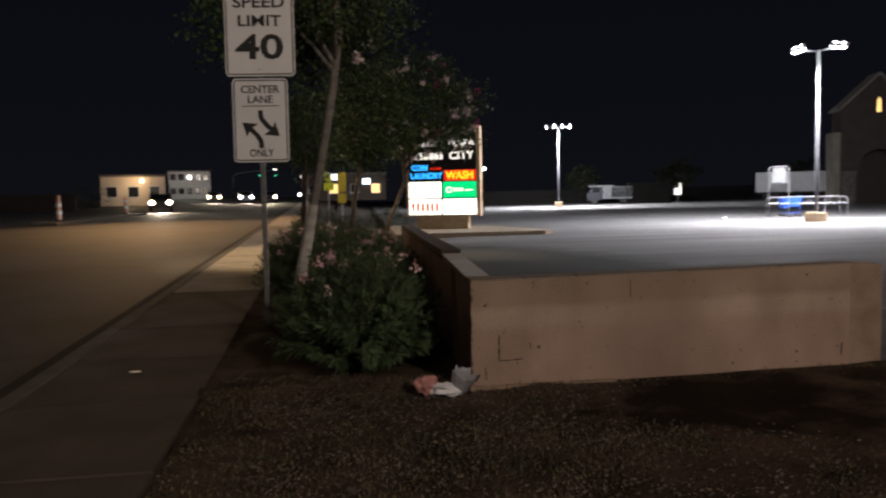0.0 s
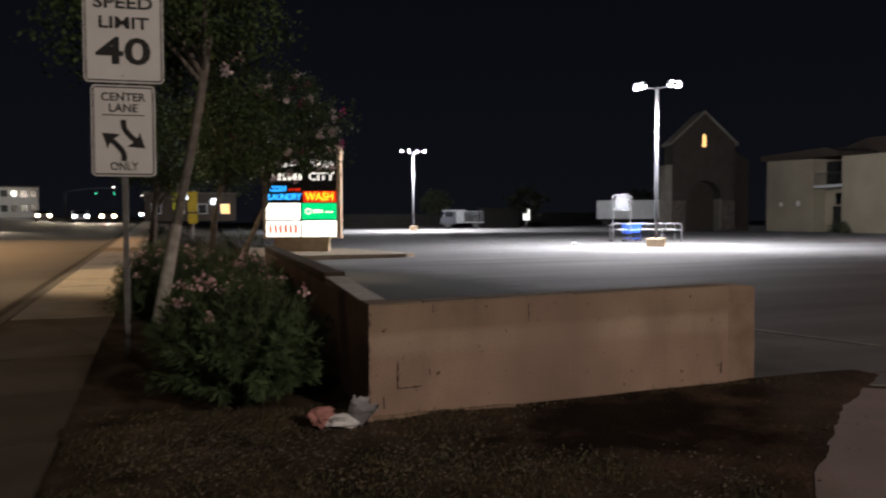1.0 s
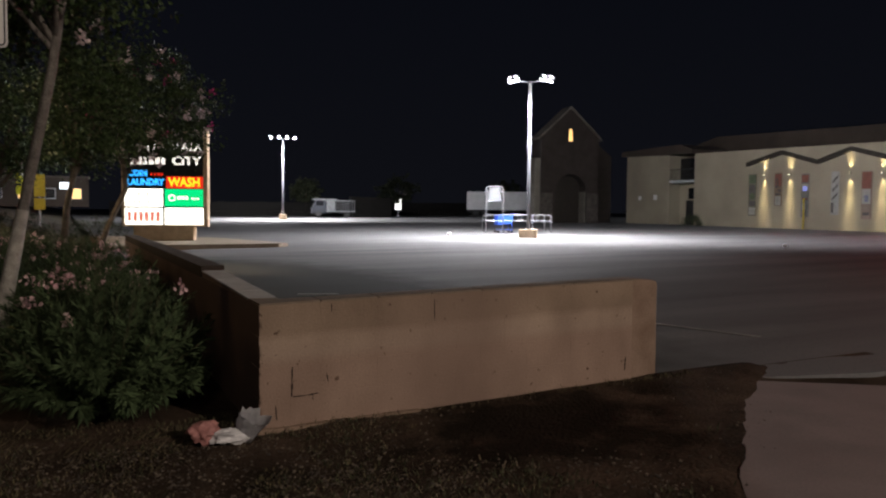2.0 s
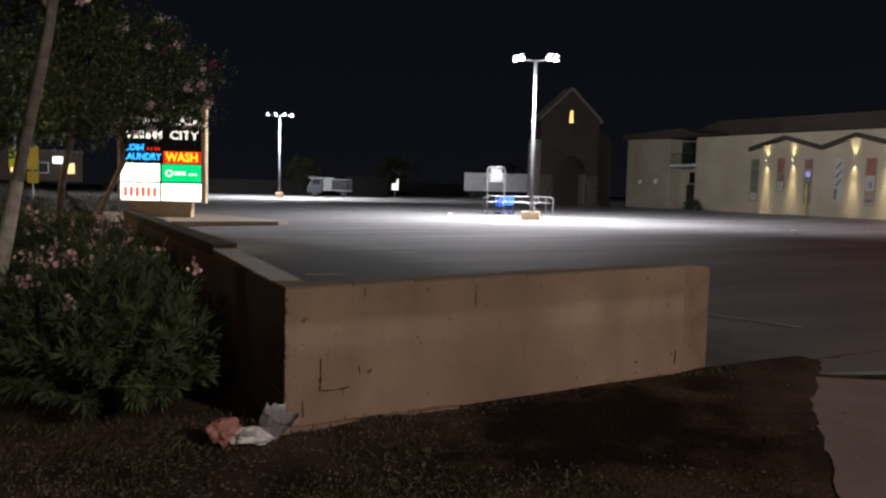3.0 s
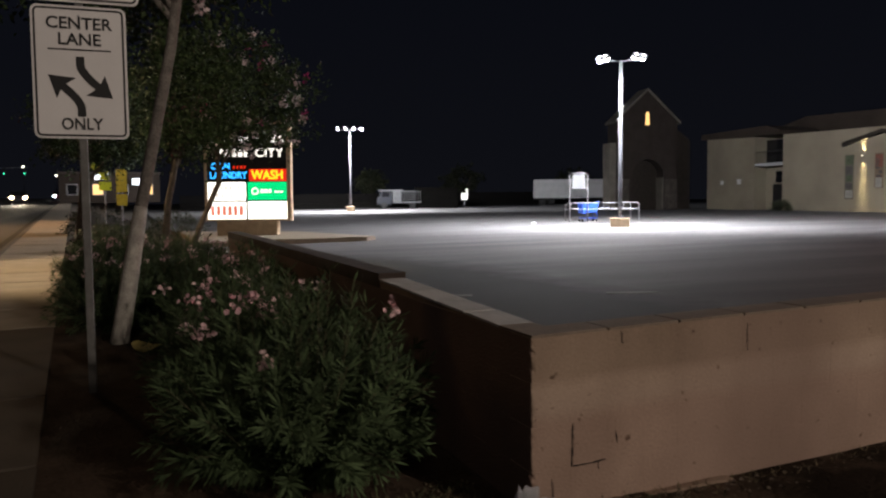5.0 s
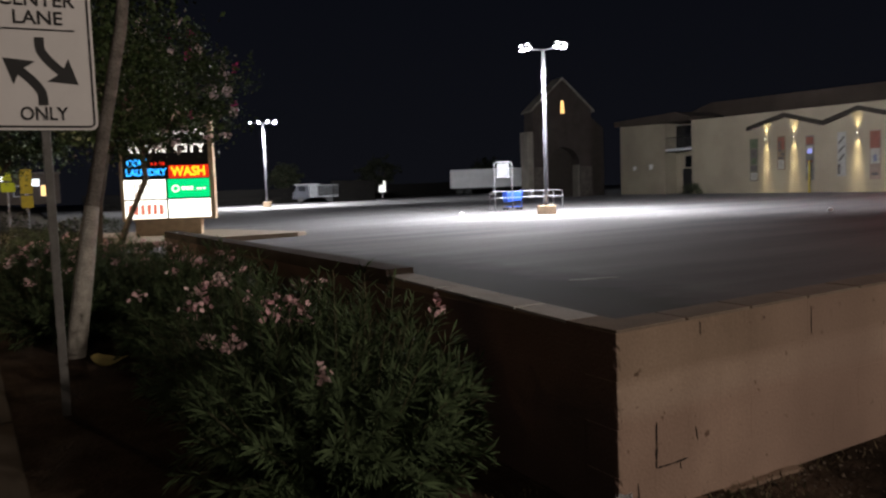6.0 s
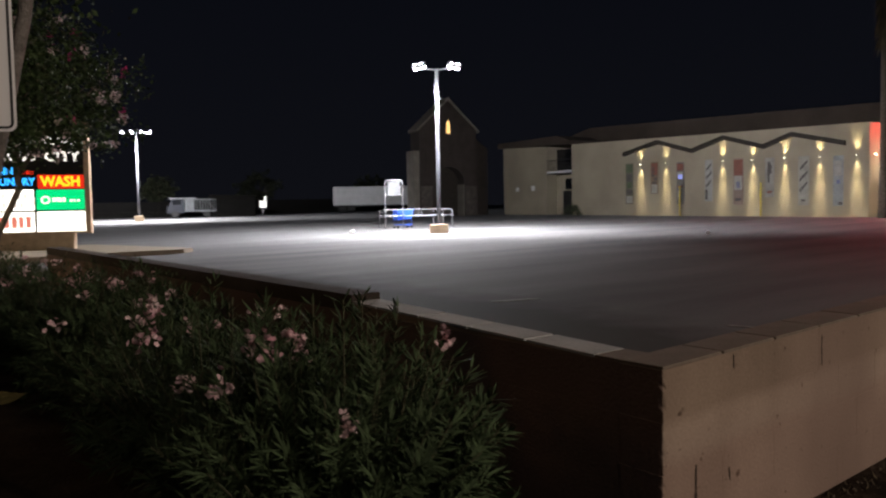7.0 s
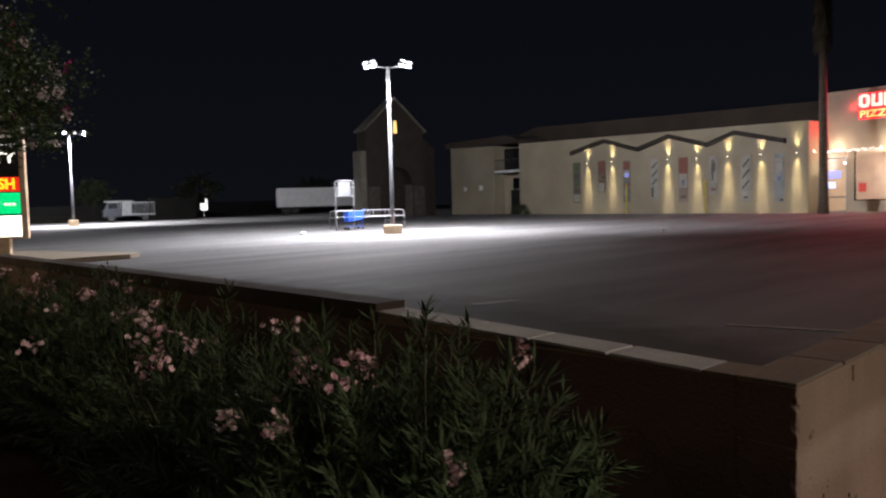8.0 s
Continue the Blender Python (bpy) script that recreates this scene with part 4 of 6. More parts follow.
pl = lit("panel", -1.395, 0.575, -0.05, 1.185, E_panel, "lit white tenant panel with red lettering")
lit("panel", 0.02, 1.25, 1.395, 1.88, E_green, "lit green tenant panel")
lit("panel", 0.02, 0.575, 1.395, 1.195, E_panel, "lit white tenant panel")
lit("panel", 0.08, 1.91, 1.395, 2.34, E_red, "lit red panel")
M_redtx = material("red_lettering", (0.55, 0.03, 0.02), 0.5, vary=0.1, bump=0)
bars(plaza, -1.32, 0.70, -0.12, 1.05, 6, E_redtx, rb)
bars(plaza, -1.28, 1.60, -0.2, 1.76, 7, E_faint, rb)
bars(plaza, -1.28, 1.32, -0.3, 1.48, 6, E_faint, rb)
lg = B()
ring(lg, 0.26, 0.26, 0.13, 0.05, -0.172, -0.166)
part("logo", lg, E_letw, plaza, at=pose(0.28, 0, 1.56))
bars(plaza, 0.46, 1.50, 0.90, 1.63, 3, E_letw, rb)
bars(plaza, 0.96, 1.50, 1.28, 1.57, 3, E_letw, rb)
letters("lettering", "WASH", 0.44, E_yell, plaza, pose(0.73, -0.172, 2.12), "yellow WASH lettering", width=1.12, bold=0.012)
letters("lettering", "COIN", 0.30, E_blue, plaza, pose(-0.93, -0.15, 2.44), "blue COIN lettering", width=0.66, bold=0.010)
letters("lettering", "LAUNDRY", 0.32, E_blue, plaza, pose(-0.66, -0.15, 2.12), "blue LAUNDRY lettering", width=1.32, bold=0.010)
bars(plaza, -0.5, 2.36, 0.0, 2.46, 4, E_red, rb, -0.152)
letters("lettering", "PLAZA", 0.36, E_letw, plaza, pose(0.80, -0.15, 3.40), "white PLAZA lettering", width=1.05, bold=0.008)
letters("lettering", "CITY", 0.42, E_letw, plaza, pose(0.80, -0.15, 2.90), "white CITY lettering", width=1.02, bold=0.008)
bars(plaza, -1.2, 3.28, 0.1, 3.52, 7, E_letw, rb, -0.152)
bars(plaza, -1.2, 2.78, 0.1, 3.04, 6, E_letw, rb, -0.152)


# ---- parking lot lamps ----
def lot_lamp(x, y, pole_h, label, rz, base_h, inner, outer):
    z = lot_z(x, y)
    ob = root("lot_lamp", pose(x, y, z, 0, 0, rz), label, "street lamp", "parking lot lamps")
    b = B()
    box(b, -0.40, -0.34, -0.05, 0.40, 0.34, base_h, 0.03)
    part("footing", b, M_tanbase, ob, "square tan concrete footing")
    p = B()
    prism(p, [(-0.16, -0.16), (0.16, -0.16), (0.16, 0.16), (-0.16, 0.16)], base_h, base_h + 0.03, "z")
    part("base_plate", p, M_polew, ob)
    p = B()
    tube(p, [(0, 0, base_h), (0, 0, base_h + 1.2), (0, 0, pole_h)], [0.085, 0.082, 0.068], 8)
    part("pole", p, M_pole, ob, "pale slender pole")
    a = B()
    tube(a, [(-outer, 0, pole_h + 0.07), (-0.1, 0, pole_h - 0.04), (0.1, 0, pole_h - 0.04), (outer, 0, pole_h + 0.07)], 0.035, 6)
    part("arm", a, M_pole, ob)
    for hx, hy, tilt, side in ((-inner, -0.16, 14, -1), (-outer, 0.16, 14, -1), (inner, -0.16, 14, 1), (outer, 0.16, 14, 1)):
        m = pose(hx, hy - 0.05, pole_h + 0.10, 24, side * 22, 0)
        hb = B()
        box(hb, -0.16, -0.25, 0.0, 0.16, 0.25, 0.09, 0.02)
        for k in range(4):
            box(hb, -0.13, -0.18 + k * 0.1, 0.09, 0.13, -0.15 + k * 0.1, 0.12)
        hd = part("lamp_head", hb, M_polew, ob, at=m)
        le = B()
        bmesh.ops.create_uvsphere(le, u_segments=12, v_segments=8, radius=1, matrix=Matrix.Translation((0, 0, -0.005)) @ Matrix.Diagonal((0.15, 0.22, 0.13, 1)))
        part("lens", le, E_lamp, hd, "bright white lens")
    return ob


lot_lamp(*LAMP_A, HEAD_Z - 0.25, "tall parking lot lamp with four bright white heads", -38, 0.38, 0.62, 0.9)
lot_lamp(*LAMP_B, 8.2, "distant parking lot lamp with four bright white heads", -15, 0.55, 0.4, 1.2)


# ---- cart corral and blue cart ----
cz = lot_z(20, 30)
corral = root("cart_corral", pose(19.35, 30.75, cz, 0, 0, -24.5), "galvanized cart corral with a tall sign frame", "cart corral")


def bent(bm, x0, x1, z0, z1, y, r=0.024, c=0.14):
    tube(bm, [(x0, y, z0), (x0, y, z1 - c), (x0 + c * 0.3, y, z1 - c * 0.3), (x0 + c, y, z1), (x1 - c, y, z1), (x1 - c * 0.3, y, z1 - c * 0.3), (x1, y, z1 - c), (x1, y, z0)], r, 8)


b = B()
bent(b, 0.0, 0.92, 0.0, 2.5, 0)
cyl(b, (0, 0, 1.72), (0.92, 0, 1.72), 0.02, seg=8)
part("sign_frame", b, M_galv, corral)
b = B()
prism(b, rounded(0.62, 0.70, 0.03), -0.006, 0.006)
part("sign_board", b, M_board, corral, "blank weathered white board", at=pose(0.46, -0.02, 2.08))
b = B()
bent(b, 0.02, 3.55, 0.0, 0.98, 0.06)
cyl(b, (0, 0.06, 0.66), (3.55, 0.06, 0.66), 0.02, seg=8)
for x in (1.75, 1.93, 2.55, 2.75):
    cyl(b, (x, 0.06, 0.66), (x, 0.06, 0.98), 0.016, seg=8)
cyl(b, (2.55, 0.06, 0), (2.55, 0.06, 0.7), 0.02, seg=8)
part("rail", b, M_galv, corral)
b = B()
bent(b, 0.0, 3.5, 0.0, 0.98, 1.9)
cyl(b, (0, 1.9, 0.66), (3.5, 1.9, 0.66), 0.02, seg=8)
cyl(b, (0, 0.06, 0.86), (0, 1.9, 0.86), 0.02, seg=8)
cyl(b, (0, 0.06, 0.6), (0, 1.9, 0.6), 0.02, seg=8)
part("rail", b, M_galv, corral)

cart = root("shopping_cart", corral.matrix_basis @ pose(1.05, 0.85, 0, 0, 0, 20), "blue plastic shopping cart parked in the corral", "cart")
b = B()
prism(b, [(-0.42, 0.42), (0.36, 0.50), (0.48, 1.0), (-0.46, 0.95)], -0.26, 0.26)
basket = part("basket", b, M_blue, cart, "blue plastic basket")
for k in range(5):
    g = B()
    box(g, -0.40 + k * 0.17, -0.272, 0.5, -0.33 + k * 0.17, -0.262, 0.92)
    part("slat", g, M_blue, basket)
b = B()
tube(b, [(0.45, -0.22, 0.14), (0.4, -0.22, 0.5), (0.55, -0.22, 1.05), (0.55, 0.22, 1.05), (0.4, 0.22, 0.5), (0.45, 0.22, 0.14)], 0.016, 6)
tube(b, [(0.45, -0.22, 0.16), (-0.42, -0.18, 0.2), (-0.42, 0.18, 0.2), (0.45, 0.22, 0.16)], 0.016, 6)
box(b, -0.35, -0.2, 0.17, 0.35, 0.2, 0.2)
part("chassis", b, M_blue, cart)
for wx, wy in ((0.42, -0.2), (0.42, 0.2), (-0.4, -0.18), (-0.4, 0.18)):
    w = B()
    cyl(w, (wx, wy - 0.015, 0.06), (wx, wy + 0.015, 0.06), 0.06, seg=12)
    part("wheel", w, M_rubber, cart)


# ---- church tower ----
chz = 0.5
church = root("church", pose(38.6, 49.6, chz, 0, 0, -12), "dark stone church tower with a steep gable and arched doorway", "church")


def arch(cx, hw, z1, top, n=10):
    pts = []
    for k in range(n + 1):
        a = math.pi * k / n
        pts.append((cx + hw * math.cos(a), z1 + (top - z1) * math.sin(a) ** 0.85))
    return pts


W = 2.7
b = B()
ar = arch(0.1, 1.45, 2.6, 4.25)
prism(b, [(-W, 0), (-1.35, 0)] + ar[::-1] + [(1.55, 0), (W, 0), (W, 7.5), (0, 10.0), (-W, 7.5)], 0.0, 1.9)
part("front_wall", b, M_brick, church, "dark rough stone front")
for s in (-1, 1):
    b = B()
    prism(b, [(s * 1.6, 0), (s * (W + 0.015), 0), (s * (W + 0.015), 2.6), (s * 1.6, 2.6)], -0.06, -0.003)
    part("plinth", b, M_roof, church, "darker stone plinth")
# right reveal: the lot lamp's light is put into its pale colour
b = B()
prism(b, [(1.42, 0), (1.52, 0), (1.52, 2.75), (1.42, 2.75)], 0.05, 1.85)
part("reveal", b, M_stone, church, "doorway reveal coloured pale for the lamp light on it")
b = B()
box(b, 0.6, 1.9, 0, W + 2.2, 9, 6.0)
prism(b, [(0.6, 6.0), (W + 2.2, 6.0), (2.8, 7.6)], 1.9, 9)
part("nave", b, M_trim, church)
b = B()
for s in (-1, 1):
    prism(b, [(s * (W + 0.25), 7.38), (s * (W + 0.25), 7.2), (0, 9.93), (0, 10.13)], -0.14, 1.9)
part("roof", b, M_stone, church, "pale weathered gable edging")
b = B()
box(b, -W - 0.55, 0.1, 0, -W, 1.6, 5.6, 0.04)
part("buttress", b, M_stone, church, "pale stone side buttress")
b = B()
box(b, -1.35, 1.2, 0, 1.5, 1.3, 4.2)
part("door", b, M_trim, church, "dark recessed doors")
win = B()
prism(win, [(-0.17, 7.1), (0.17, 7.1), (0.12, 8.05), (0.0, 8.2), (-0.12, 8.05)], -0.05, -0.004)
part("window", win, E_warm, church, "small glowing amber window")


# ---- long shop building ----
BZ = 0.3
RZ = -93.4
FM = pose(42.9, 26.2, 0, 0, 0, RZ)
hall = root("shop_building", FM, "long cream stucco shop building with zigzag trim and wall lights", "building")
b = B()
prism(b, [(-14.0, -0.2), (9.25, -0.2), (9.25, 5.64), (-14.0, 6.15)], 0.0, 1.7)
part("wall", b, M_stucco, hall, "cream stucco front wall")
b = B()
prism(b, [(-22.6, -0.2), (-17.0, -0.2), (-17.0, 6.2), (-22.6, 6.4)], 0.0, 8.0)
part("wall", b, M_stucco, hall, "cream stucco front wall")
b = B()
box(b, -17.0, 1.2, -0.2, -14.0, 1.6, 6.0)
part("wall", b, M_stucco, hall, "recessed entrance wall")
b = B()
box(b, -17.0, 0.05, 3.9, -14.0, 1.2, 4.12, 0.02)
part("balcony_slab", b, M_white, hall, "pale balcony edge")
b = B()
box(b, -16.9, 1.12, 4.2, -14.1, 1.19, 5.95)
part("window", b, M_carglass, hall, "dark upper window")
b = B()
for k in range(14):
    cyl(b, (-16.9 + k * 0.215, 0.12, 4.12), (-16.9 + k * 0.215, 0.12, 5.0), 0.015, seg=6)
cyl(b, (-17, 0.12, 5.0), (-14, 0.12, 5.0), 0.025, seg=6)
part("railing", b, M_dark, hall)
b = B()
box(b, -16.2, 1.14, 0.2, -15.1, 1.19, 2.5, 0.01)
part("door", b, M_dark, hall, "dark entrance door")
b = B()
box(b, -15.9, 1.12, 2.6, -15.0, 1.19, 3.5, 0.01)
part("window", b, M_carglass, hall)
b = B()
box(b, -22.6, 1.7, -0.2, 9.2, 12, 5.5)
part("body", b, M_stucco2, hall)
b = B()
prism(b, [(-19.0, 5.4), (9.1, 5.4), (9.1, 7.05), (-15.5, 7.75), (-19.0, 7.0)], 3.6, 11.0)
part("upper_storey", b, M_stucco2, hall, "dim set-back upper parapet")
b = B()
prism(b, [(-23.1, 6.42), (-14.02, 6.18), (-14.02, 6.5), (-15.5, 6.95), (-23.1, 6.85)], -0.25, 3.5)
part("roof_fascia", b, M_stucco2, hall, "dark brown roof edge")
b = B()
box(b, -14.0, -0.06, -0.2, 9.24, -0.003, 0.42, 0.01)
part("plinth", b, M_stucco, hall)
zz = [(-8.4, 5.0), (-5.3, 5.68), (-2.4, 4.86), (0.1, 5.55), (2.9, 4.76), (4.8, 5.36), (7.95, 4.6)]
for (u0, z0), (u1, z1) in zip(zz, zz[1:]):
    b = B()
    prism(b, [(u0, z0 - 0.16), (u1, z1 - 0.16), (u1, z1 + 0.12), (u0, z0 + 0.12)], -0.28, -0.002)
    part("zigzag_trim", b, M_trim, hall, "dark wooden zigzag canopy board")
pan = [(-8.3, 0.69, 1.29, 4.28), (-5.95, 0.62, 2.0, 4.27), (-3.7, 0.6, 1.25, 4.13), (-1.4, 0.58, 1.41, 4.17), (0.77, 0.68, 1.16, 4.1), (3.0, 0.58, 1.6, 4.02), (5.15, 0.66, 1.07, 3.99), (7.26, 0.58, 1.03, 3.89)]
tones = [(0.17, 0.16, 0.12), (0.20, 0.145, 0.10), (0.17, 0.16, 0.155), (0.36, 0.355, 0.34), (0.27, 0.20, 0.17), (0.33, 0.315, 0.29), (0.35, 0.34, 0.30), (0.28, 0.30, 0.31)]
RED, INK, PALE, GREEN, BLUE = (0.24, 0.09, 0.065), (0.11, 0.10, 0.095), (0.36, 0.35, 0.32), (0.10, 0.13, 0.075), (0.15, 0.17, 0.30)
INKS = {c: material("poster_ink", c, 0.6, vary=0.3, scale=4, grain=30, bump=0.0) for c in (RED, INK, PALE, GREEN, BLUE)}
# printed shapes of each poster: colour, then left, bottom, right, top as shares of the panel; a last share leans it
prints = [
    ((GREEN, 0.05, 0.78, 0.95, 0.97), (INK, 0.1, 0.52, 0.9, 0.74), (GREEN, 0.2, 0.40, 0.85, 0.55), (INK, 0.08, 0.24, 0.9, 0.36), (PALE, 0.1, 0.03, 0.95, 0.2)),
    ((RED, 0.05, 0.60, 0.95, 0.96), (INK, 0.1, 0.55, 0.55, 0.85), (INK, 0.5, 0.42, 0.95, 0.5), (PALE, 0.12, 0.02, 0.9, 0.30), (INK, 0.2, 0.32, 0.8, 0.38)),
    ((RED, 0.05, 0.80, 0.95, 0.97), (PALE, 0.1, 0.62, 0.9, 0.76), (RED, 0.1, 0.40, 0.9, 0.44), (PALE, 0.15, 0.16, 0.6, 0.32)),
    ((INK, 0.15, 0.72, 0.85, 0.78, 0.14), (INK, 0.15, 0.52, 0.85, 0.58, 0.14), (INK, 0.15, 0.32, 0.85, 0.38, 0.14), (INK, 0.05, 0.05, 0.4, 0.28)),
    ((RED, 0.03, 0.64, 0.97, 0.98), (PALE, 0.08, 0.32, 0.92, 0.62), (BLUE, 0.3, 0.36, 0.7, 0.5), (INK, 0.2, 0.08, 0.8, 0.14)),
    ((INK, 0.3, 0.78, 0.6, 0.9), (INK, 0.25, 0.56, 0.75, 0.78, 0.05), (INK, 0.3, 0.36, 0.5, 0.58), (RED, 0.2, 0.1, 0.8, 0.16)),
    ((INK, 0.15, 0.70, 0.85, 0.77, 0.16), (INK, 0.15, 0.48, 0.85, 0.55, 0.16), (INK, 0.15, 0.26, 0.85, 0.33, 0.16), (INK, 0.3, 0.08, 0.7, 0.12)),
    ((PALE, 0.15, 0.6, 0.85, 0.9), (BLUE, 0.35, 0.44, 0.7, 0.52), (INK, 0.55, 0.02, 0.95, 0.07)),
]
for (u, w, z0, z1), tone, shapes in zip(pan, tones, prints):
    b = B()
    box(b, u, -0.05, z0, u + w, -0.003, z1, 0.008)
    pn = part("poster", b, material("poster_print", tone, 0.6, vary=0.3, scale=2.2, grain=14, bump=0.0, tint=tuple(c * 0.7 for c in tone)), hall, "tall printed poster panel")
    for ink, a0, c0, a1, c1, *lean in shapes:
        b = B()
        k = lean[0] * (z1 - z0) if lean else 0
        prism(b, [(u + w * a0, z0 + (z1 - z0) * c0), (u + w * a1, z0 + (z1 - z0) * c0 + k), (u + w * a1, z0 + (z1 - z0) * c1 + k), (u + w * a0, z0 + (z1 - z0) * c1)], -0.056, -0.0505)
        part("print_shape", b, INKS[ink], pn)
for u, z in ((-6.87, 4.17), (-4.63, 4.14), (-0.05, 4.03), (2.14, 3.95), (4.29, 3.94), (6.46, 3.9), (8.6, 3.86)):
    b = B()
    box(b, u - 0.06, -0.1, z - 0.03, u + 0.06, -0.08, z + 0.03)
    box(b, u - 0.04, -0.08, z - 0.04, u + 0.04, -0.003, z + 0.04)
    sc = part("wall_light", b, M_dark, hall, "up-and-down wall light")
    b = B()
    bmesh.ops.create_icosphere(b, subdivisions=2, radius=0.024, matrix=Matrix.Translation((u, -0.12, z - 0.01)))
    part("lens", b, E_sconce, sc)
    for s, off, ang, pw in ((1, 0.13, 60, 36), (-1, 0.13, 60, 44), (-1, 0.16, 46, 330), (1, 0.16, 52, 300)):
        e = FM @ Vector((u, -off, z + s * 0.03))
        t = FM @ Vector((u, -0.02, z + s * 3))
        spot("wall_wash", e, t, pw, (1.0, 0.84, 0.46), ang, 1.0, 0.02)
    spot("wall_wash", FM @ Vector((u, -0.55, z)), FM @ Vector((u, 0.02, z - 2.7)), 850, (1.0, 0.84, 0.48), 25, 1.0, 0.02)
b = B()
box(b, 9.255, 0.62, 3.84, 9.31, 0.7, 3.92, 0.01)
part("wall_light", b, E_sconce, hall, "side wall light")
spot("wall_wash", FM @ Vector((9.45, 0.66, 3.7)), FM @ Vector((9.3, 0.66, 0)), 60, (1.0, 0.8, 0.4), 60, 0.9, 0.03)
for u in (-3.2, 2.9):
    b = B()
    tube(b, [(u, -0.35, 0), (u, -0.35, 2.2)], 0.05, 8)
    tagged(finish("bollard_post", b, M_yellow), "slim yellow post standing before the shop wall", "post").matrix_basis = FM @ pose(0, 0, BZ)
for u, s in ((-18.9, 0.32), (-20.9, 0.26)):
    b = B()
    box(b, u, -0.02, 2.55, u + s * 1.4, -0.003, 2.55 + s * 1.3, 0.004)
    part("notice", b, M_signw, hall, "small white wall notice")
b = B()
box(b, -3.55, -0.075, 2.98, -3.22, -0.057, 3.28, 0.008)
part("screen", b, E_tv, hall, "small blue lit screen")
b = B()
box(b, -24, -1.6, -0.3, 9.25, -0.07, BZ + 0.1, 0.02)
setting("pavement_shops", b, M_apron, "narrow concrete pavement along the shop front", "pavement").matrix_basis = FM
shrub("potted_shrub", 41, 42.7, 39.3, 0.8, 0.8, 0.9, "dry dark shrub beside the entrance")

# ---- pizza shop ----
SY = 1.7
pizza = root("pizza_shop", FM, "cream pizza shop with red neon sign and lit windows", "building")


def wall_piece(u0, z0, u1, z1, name="wall", mat=None, y0=SY, y1=SY + 0.25, label=""):
    b = B()
    box(b, u0, y0, z0, u1, y1, z1)
    return part(name, b, mat or M_shop, pizza, label)


wall_piece(9.3, 3.9, 30, 7.25, label="cream stucco upper front")
wall_piece(10.65, -0.2, 30, 1.0, label="cream wall below the windows")
wall_piece(10.65, 1.0, 11.0, 3.9)
wall_piece(17.5, 1.0, 30, 3.9)
wall_piece(9.3, -0.2, 30, 3.9, "back_wall", M_interior, SY + 4.2, SY + 4.4)
wall_piece(9.3, 3.85, 30, 3.95, "inner_ceiling", M_interior, SY + 0.25, SY + 4.2)
wall_piece(9.3, -0.1, 30, 0.28, "inner_floor", M_interior, SY + 0.25, SY + 4.2)
wall_piece(17.4, 0.28, 17.5, 3.85, "side_wall", M_interior, SY + 0.25, SY + 4.2)
wall_piece(9.2, -0.2, 9.3, 7.0, "side_wall", M_shop, SY, SY + 4.4)
for u0, u1 in ((11.0, 13.1), (13.2, 15.3), (15.4, 17.5)):
    p = wall_piece(u0 + 0.05, 1.05, u1 - 0.05, 3.85, "window_pane", M_glass, SY + 0.1, SY + 0.115)
    p.visible_shadow = False
    b = B()
    for a0, a1, c0, c1 in ((u0, u0 + 0.06, 1.0, 3.9), (u1 - 0.06, u1, 1.0, 3.9), (u0 + 0.06, u1 - 0.06, 1.0, 1.06), (u0 + 0.06, u1 - 0.06, 3.84, 3.9)):
        box(b, a0, SY + 0.06, c0, a1, SY + 0.16, c1)
    part("window_frame", b, M_dark, pizza)
b = B()
for a0, a1, c0, c1 in ((9.35, 9.42, 0, 3.5), (10.58, 10.65, 0, 3.5), (9.42, 10.58, 3.43, 3.5), (9.42, 10.58, 0.0, 0.3), (9.42, 10.58, 1.2, 1.26)):
    box(b, a0, SY + 0.02, c0, a1, SY + 0.1, c1)
part("door_frame", b, M_galv, pizza, "aluminium glass door frame")
p = wall_piece(9.42, 0.3, 10.58, 3.43, "door_pane", M_glass, SY + 0.05, SY + 0.062)
p.visible_shadow = False
wall_piece(9.5, 2.3, 10.3, 2.75, "open_sign", E_tv, SY - 0.02, SY + 0.01, "blue lit window sign")
wall_piece(9.55, 1.75, 10.0, 2.1, "open_sign", glow("lit_screen_pale", (0.5, 0.6, 1.0), 1.2), SY - 0.02, SY + 0.01)
wall_piece(11.2, 1.5, 11.6, 2.0, "poster", M_redtx, SY + 0.17, SY + 0.18)
for k in range(60):
    u = 9.35 + k * 0.135
    b = B()
    bmesh.ops.create_icosphere(b, subdivisions=1, radius=0.024 + 0.012 * (k % 3), matrix=Matrix.Translation((u, SY - 0.06, 3.88 + 0.05 * math.sin(k * 1.7))))
    part("string_light", b, E_string, pizza)
for k, (u0, u1) in enumerate(((11.3, 11.85), (11.95, 12.5), (12.6, 12.85), (13.0, 13.55), (13.65, 14.2))):
    b = B()
    if k in (0, 3):
        ring(b, u1 - u0, 0.72, 0.2, 0.16, SY - 0.12, SY - 0.02)
        bmesh.ops.translate(b, verts=b.verts[:], vec=((u0 + u1) / 2, 0, 6.55))
    else:
        for s in (u0, u1 - 0.17):
            box(b, s, SY - 0.12, 6.2, s + 0.17, SY - 0.02, 6.9, 0.02)
        box(b, u0 + 0.17, SY - 0.115, 6.2, u1 - 0.17, SY - 0.02, 6.36, 0.02)
    part("neon_shape", b, E_neonw, pizza, "glowing neon shape")
    # added plate that paints the neon's red glow onto the wall
    b = B()
    box(b, u0 - 0.055, SY - 0.018, 6.12, u1 + 0.11 if k == 4 else u1 + 0.04, SY - 0.003, 6.98, 0.006)
    part("halo_plate", b, E_neonr, pizza, "red plate standing in for the neon's glow")
# the same painted red glow behind the lower row
b = B()
